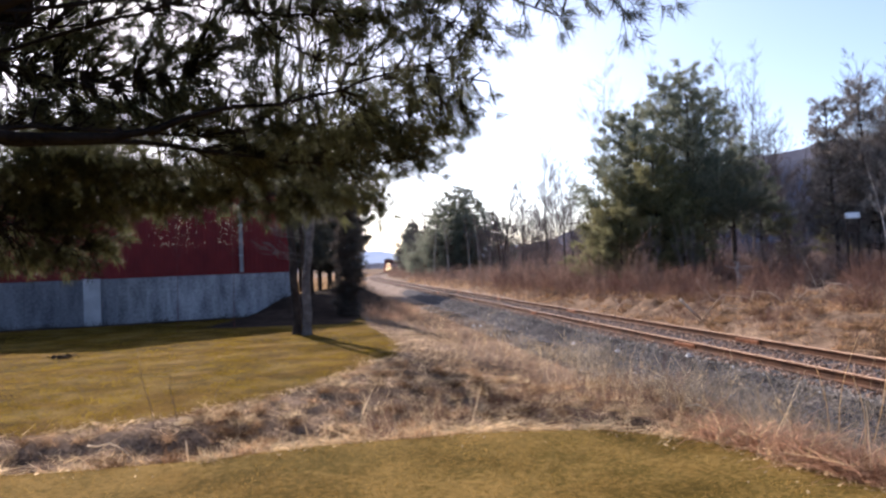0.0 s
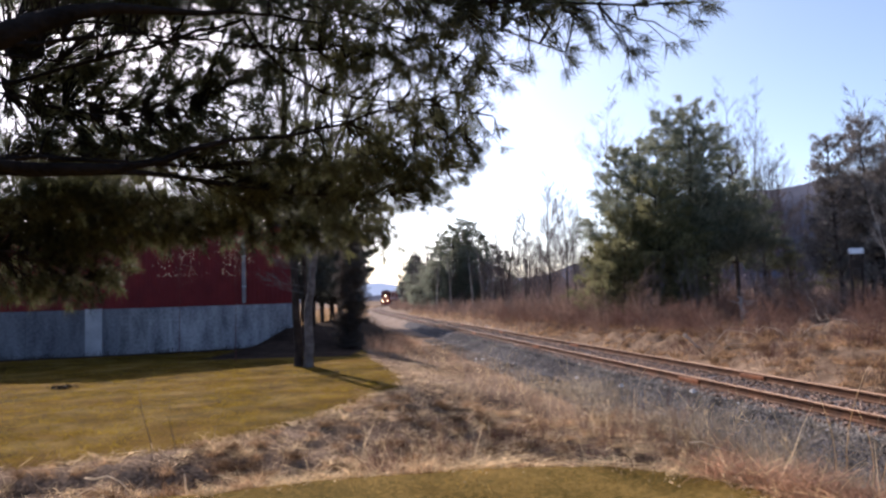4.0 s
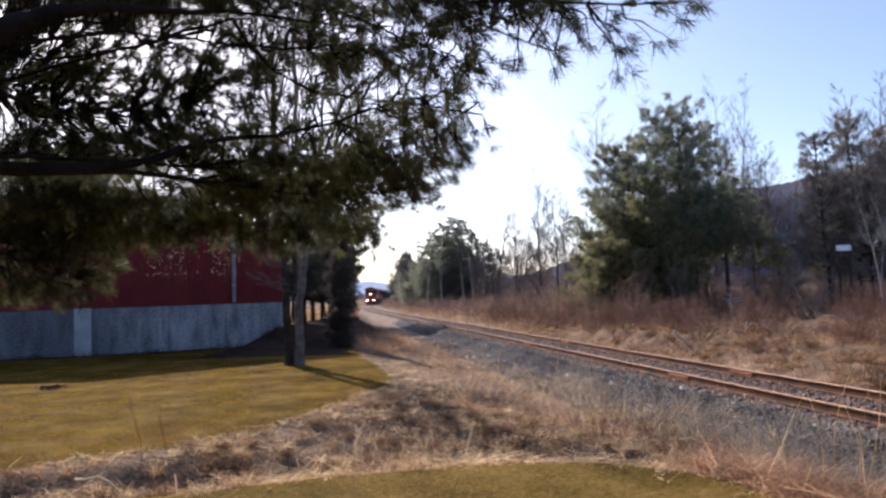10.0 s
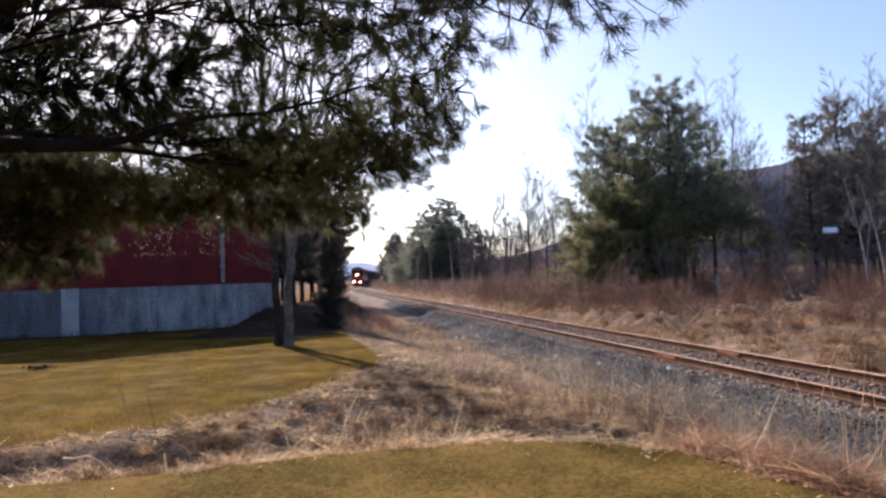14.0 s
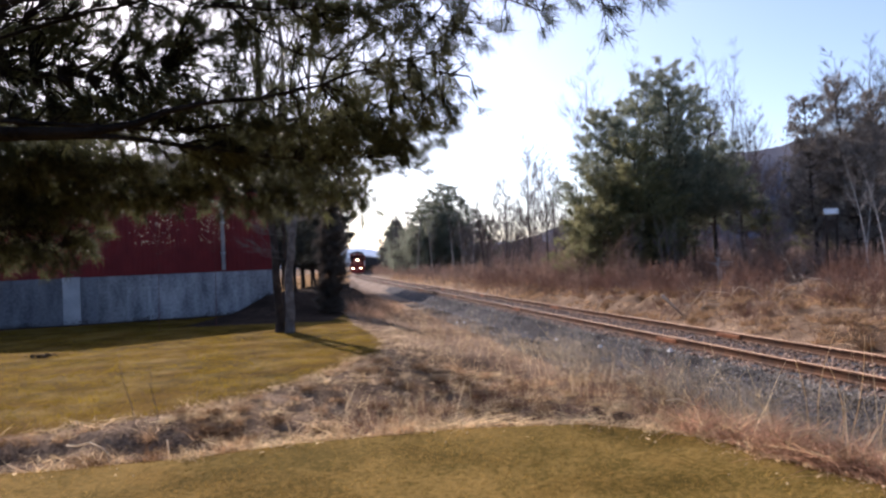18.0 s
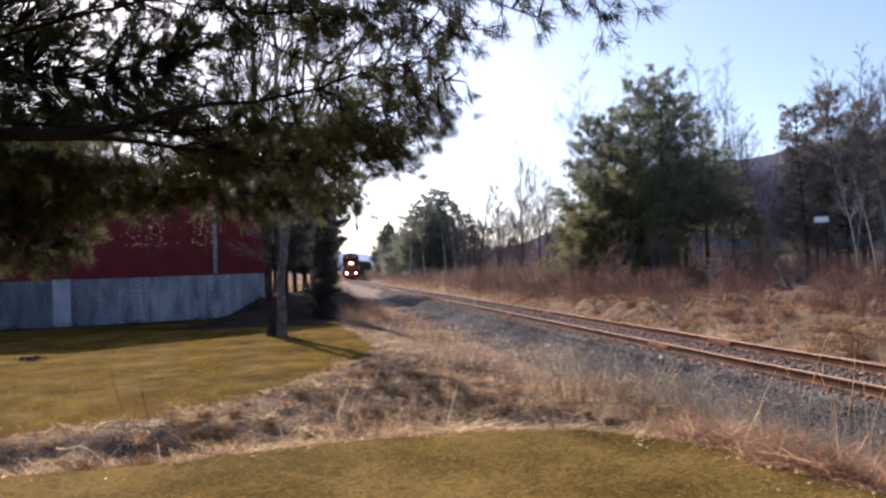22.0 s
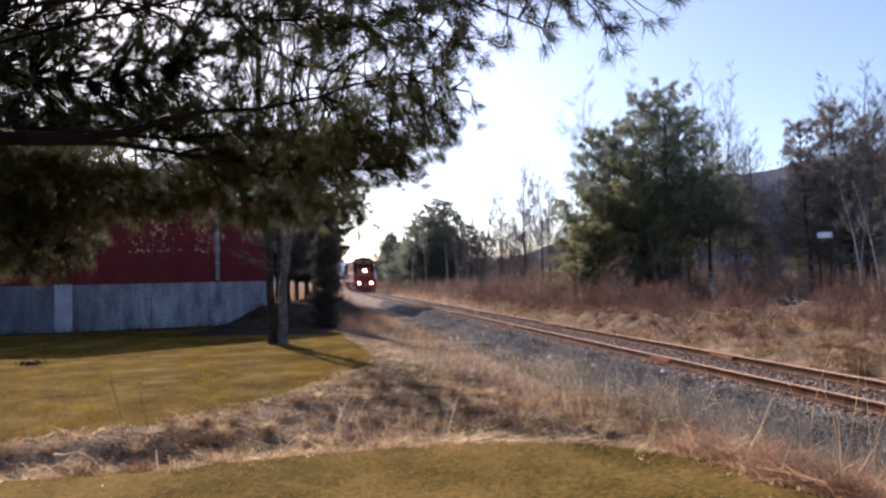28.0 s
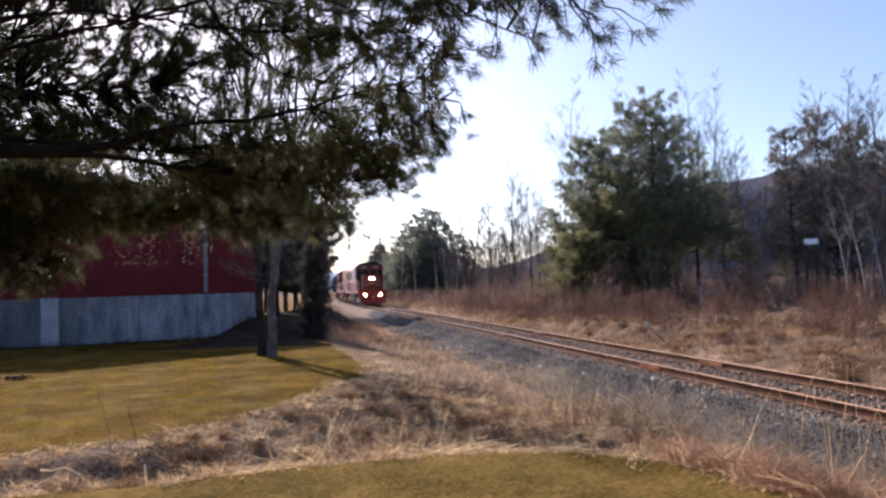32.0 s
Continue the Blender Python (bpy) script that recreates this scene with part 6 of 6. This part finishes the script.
fallen_log("dead_stalk", "bleached reeds lying in the ditch", ((-1.3, 7.8, 0.1), (-0.7, 7.7, 0.12), (0.1, 7.8, 0.06)), 0.019, BONE)


def whip(x, y, lean, h):
    """A thin dark weed stem with a few side shoots, standing at the lawn's edge."""
    z = ground_at(x, y)
    top = Vector((x + lean, y, z + h))
    pts = [Vector((x, y, z - 0.05)).lerp(top, k / 5) + Vector((0.02 * math.sin(k * 1.7), 0, 0)) * (k > 0) for k in range(6)]
    bd = Build().tube(pts, [0.006, 0.0055, 0.005, 0.004, 0.003, 0.0015], 5)
    for k in (2, 3, 3, 4):
        bd.tube([pts[k], pts[k] + Vector((random.uniform(-0.12, 0.12), random.uniform(-0.1, 0.1), random.uniform(0.1, 0.22)))], [0.0025, 0.001], 3, False)
    tagged(part("weed_stem", bd, TWIG, smooth=True), "thin dark weed stem standing at the ditch", "weed")


whip(-4.54, 9.98, -0.22, 0.98)
whip(-4.19, 9.93, -0.1, 0.75)


def leaf_clod(x, y):
    """A small dark heap of wet leaves on the lawn."""
    n = 90
    c = np.random.normal(size=(n, 3)) * np.array([0.16, 0.1, 0.02]) + np.array([x, y, ground_at(x, y) + 0.05])
    a = np.random.uniform(0, 6.28, n)
    d = np.stack([np.cos(a), np.sin(a), np.random.uniform(-0.2, 0.6, n)], 1)
    me = blades_mesh("leaf_heap", BARK_DARK, c, d, np.random.uniform(0.05, 0.1, n), np.random.uniform(0.03, 0.06, n), np.full(n, 0.4), 2)
    tagged(new("leaf_heap", me), "small dark heap of wet leaves on the lawn", "leaves", kind="stuff")


leaf_clod(-10.37, 17.8)

# leaf litter along the lawn's edge
b = scatter(5200, -4, 3.8, 4.5, 8, lambda x, y: (dn(x, y) < 0.25) * np.clip(1 + dn(x, y) * 0.9, 0.12, 1) ** 4 * (0.25 + 0.75 * smooth(0.3, 1.8, x)))
n = len(b)
a = np.random.uniform(0, 6.28, n)
d = np.stack([np.cos(a), np.sin(a), np.random.uniform(0, 0.5, n)], 1)
litter = blades_mesh("leaf_litter", DRY_PALE, b + np.array([0, 0, 0.02]), d, np.random.uniform(0.015, 0.045, n), np.random.uniform(0.012, 0.03, n), np.full(n, 0.2), 2)
tagged(new("leaf_litter", litter), "scattered dry leaves on the lawn edge", "leaves", kind="stuff")

# bleached stalks lying flat beyond the lawn
b = scatter(2200, -2.6, 3.2, 7.2, 9.6, lambda x, y: (dn(x, y) > 0.05) & (dn(x, y) < 1.4))
b = np.concatenate([b, scatter(5200, -3.4, 1.4, 7.2, 9.6, lambda x, y: ditch(x, y) * (dn(x, y) > 0.05) * (dn(x, y) < 1.5) * np.clip(0.4 + 1.2 * wobble(x, y, 1.5), 0.02, 1))])
grass("lying_stalks", "bleached reed stalks lying flat beyond the lawn", DRY_PALE, b + np.array([0, 0, 0.06]), 0.3, 0.75, 0.007, 5.0, 0.15)

# tall reeds and a bright clump at the lawn's corner
b = scatter(260, 2.2, 4.4, 5.2, 7.8, lambda x, y: dn(x, y) > 0.1)
tussocks("corner_tussocks", "bright tan grass mounds at the lawn corner", CLUMP, b, 110, 0.26, 0.56, 0.008)
b = scatter(150, 2.0, 4.8, 5.6, 8.6, lambda x, y: (dn(x, y) > 0.15) & (dn(x, y) < 1.6))
tussocks("reddish_tussocks", "reddish tan tussocks at the lawn corner", CLUMP, b, 90, 0.3, 0.62, 0.008)
b = scatter(5200, 3.0, 6.2, 6.5, 11.5, lambda x, y: (track_off(x, y) < -1.5) & (track_off(x, y) > -3.2) & (dn(x, y) > 0.5))
grass("gravel_wisps", "thin bleached grass wisps on the gravel slope", ASHEN, b, 0.16, 0.55, 0.0048, 0.7, 0.6)
b = scatter(800, 1.8, 4.4, 5.0, 7.9, lambda x, y: dn(x, y) > 0.0)
grass("crossed_stalks", "bleached stalks lying crosswise at the lawn corner", DRY_PALE, b + np.array([0, 0, 0.12]), 0.25, 0.7, 0.008, 2.0, 0.15)
b = scatter(5000, 2.2, 4.6, 5.2, 8.0, lambda x, y: (dn(x, y) > 0.02) & (track_off(x, y) < -1.7))
grass("bright_clump", "bright tan grass clump at the lawn corner", CLUMP, b, 0.2, 0.55, 0.009, 0.8, 1.0)
b = scatter(24, 2.6, 5.0, 6.2, 9.0, lambda x, y: (dn(x, y) > 0.2) & (track_off(x, y) < -1.5))
grass("tall_reeds", "few tall pale reed stalks before the gravel", DRY_PALE, b, 0.9, 1.9, 0.0095, 0.3, 0.2, 5)
for foot, tip, sway in (((4.1, 9.0), (4.0, 9.0, 0.55), 0.08), ((4.35, 9.2), (4.66, 9.2, 0.86), -0.1), ((4.6, 9.0), (4.87, 9.0, 0.76), 0.06), ((4.42, 8.8), (4.3, 8.8, 0.5), 0.1), ((4.75, 8.6), (5.05, 8.6, 0.42), -0.06), ((3.6, 8.2), (3.1, 8.1, 0.3), 0.1)):
    z = ground_at(*foot)
    a, c = Vector((foot[0], foot[1], z - 0.05)), Vector(tip)
    pts = [a.lerp(c, k / 6) + Vector((sway * math.sin(math.pi * k / 6), 0, 0)) for k in range(7)]
    tagged(part("reed_stalk", Build().tube(pts, [0.0065, 0.006, 0.0055, 0.005, 0.0045, 0.0035, 0.002], 5), DRY_PALE, smooth=True), "tall pale reed stalk before the gravel", "reed", "reeds before the gravel")
b = scatter(2200, -11, -1, 7, 22, lambda x, y: (df(x, y) < -0.1) * np.clip(0.3 + 1.2 * wobble(x, y, 1.1), 0.05, 1))
tussocks("lawn_clumps", "darker coarse clumps in the lawn", LAWN_BLADE, b, 22, 0.03, 0.085, 0.008)
b = scatter(60, -5, -1, 7.5, 10, lambda x, y: ditch(x, y))
grass("ditch_stalks", "few thin weed stalks in the ditch", TWIG, b, 0.5, 1.1, 0.006, 0.2, 0.2, 4)


def leafy_sapling(x, y, h, label, spread, leaves):
    """A thin stem with dry tan leaves left on its twigs."""
    tree = tagged(new("sapling_with_dry_leaves"), label, "sapling")
    tree.location = (x, y, ground_at(x, y))
    bd, tips = Build(), []
    bd.tube([(0, 0, -0.1), (0.05, 0, h * 0.5), (0, 0.05, h)], [0.012, 0.007, 0.003], 5)
    for _ in range(leaves):
        z = h * random.uniform(0.68, 1.0)
        c = Vector((random.gauss(0, spread), random.gauss(0, spread * 0.6), z))
        if random.random() < 0.25:
            bd.tube([(0, 0, z * 0.85), c], [0.006, 0.003], 3, False)
        tips.append(c)
    part("stem", bd, BARK_RED, tree)
    part("dry_leaves", tufts("dry_leaves", PALE_LEAF, np.array(tips), np.tile([0.0, 0, -0.4], (len(tips), 1)), 5, 0.04, 0.02), None, tree)


leafy_sapling(-10.2, 24.5, 4.3, "thin sapling with pale dry leaves before the barn", 0.42, 110)
leafy_sapling(-8.3, 24.6, 4.2, "thin sapling with pale dry leaves before the barn", 0.38, 90)
leafy_sapling(16.9, 43.2, 2.2, "young beech keeping tan leaves at the wood's edge", 0.8, 420)
leafy_sapling(17.6, 42.4, 1.9, "young beech keeping tan leaves at the wood's edge", 0.7, 300)


def hunting_blind():
    blind = tagged(new("hunting_blind"), "small raised wooden blind with a white roof in the woods", "hunting blind")
    blind.matrix_basis = pose(17.0, 33.9, ground_at(17.0, 33.9) - 0.25, 0, 0, -20)
    for x in (-0.3, 0.3):
        for y in (-0.3, 0.3):
            part("leg", Build().box(x - 0.04, y - 0.04, -0.1, x + 0.04, y + 0.04, 2.6), BARK_DARK, blind)
    part("floor_deck", Build().box(-0.37, -0.37, 2.5, 0.37, 0.37, 2.6), BARK_DARK, blind)
    for s in (-1, 1):
        part("side_board", Build().box(s * 0.35 - 0.02, -0.33, 2.6, s * 0.35 + 0.02, 0.33, 3.0), BARK_DARK, blind)
    part("front_board", Build().box(-0.33, -0.36, 2.6, 0.33, -0.32, 2.95), BARK_DARK, blind)
    for x in (-0.33, 0.33):
        part("post", Build().box(x - 0.03, -0.34, 2.6, x + 0.03, -0.28, 3.35), BARK_DARK, blind)
    blind.scale = (0.7, 0.7, 0.93)
    part("roof", Build().prism_x([(-0.44, 3.2), (0.0, 3.42), (0.42, 3.25), (0.42, 3.3), (0.0, 3.5), (-0.44, 3.25)], -0.42, 0.42), WHITE_PAINT, blind, "white sheet roof")


hunting_blind()

motions()
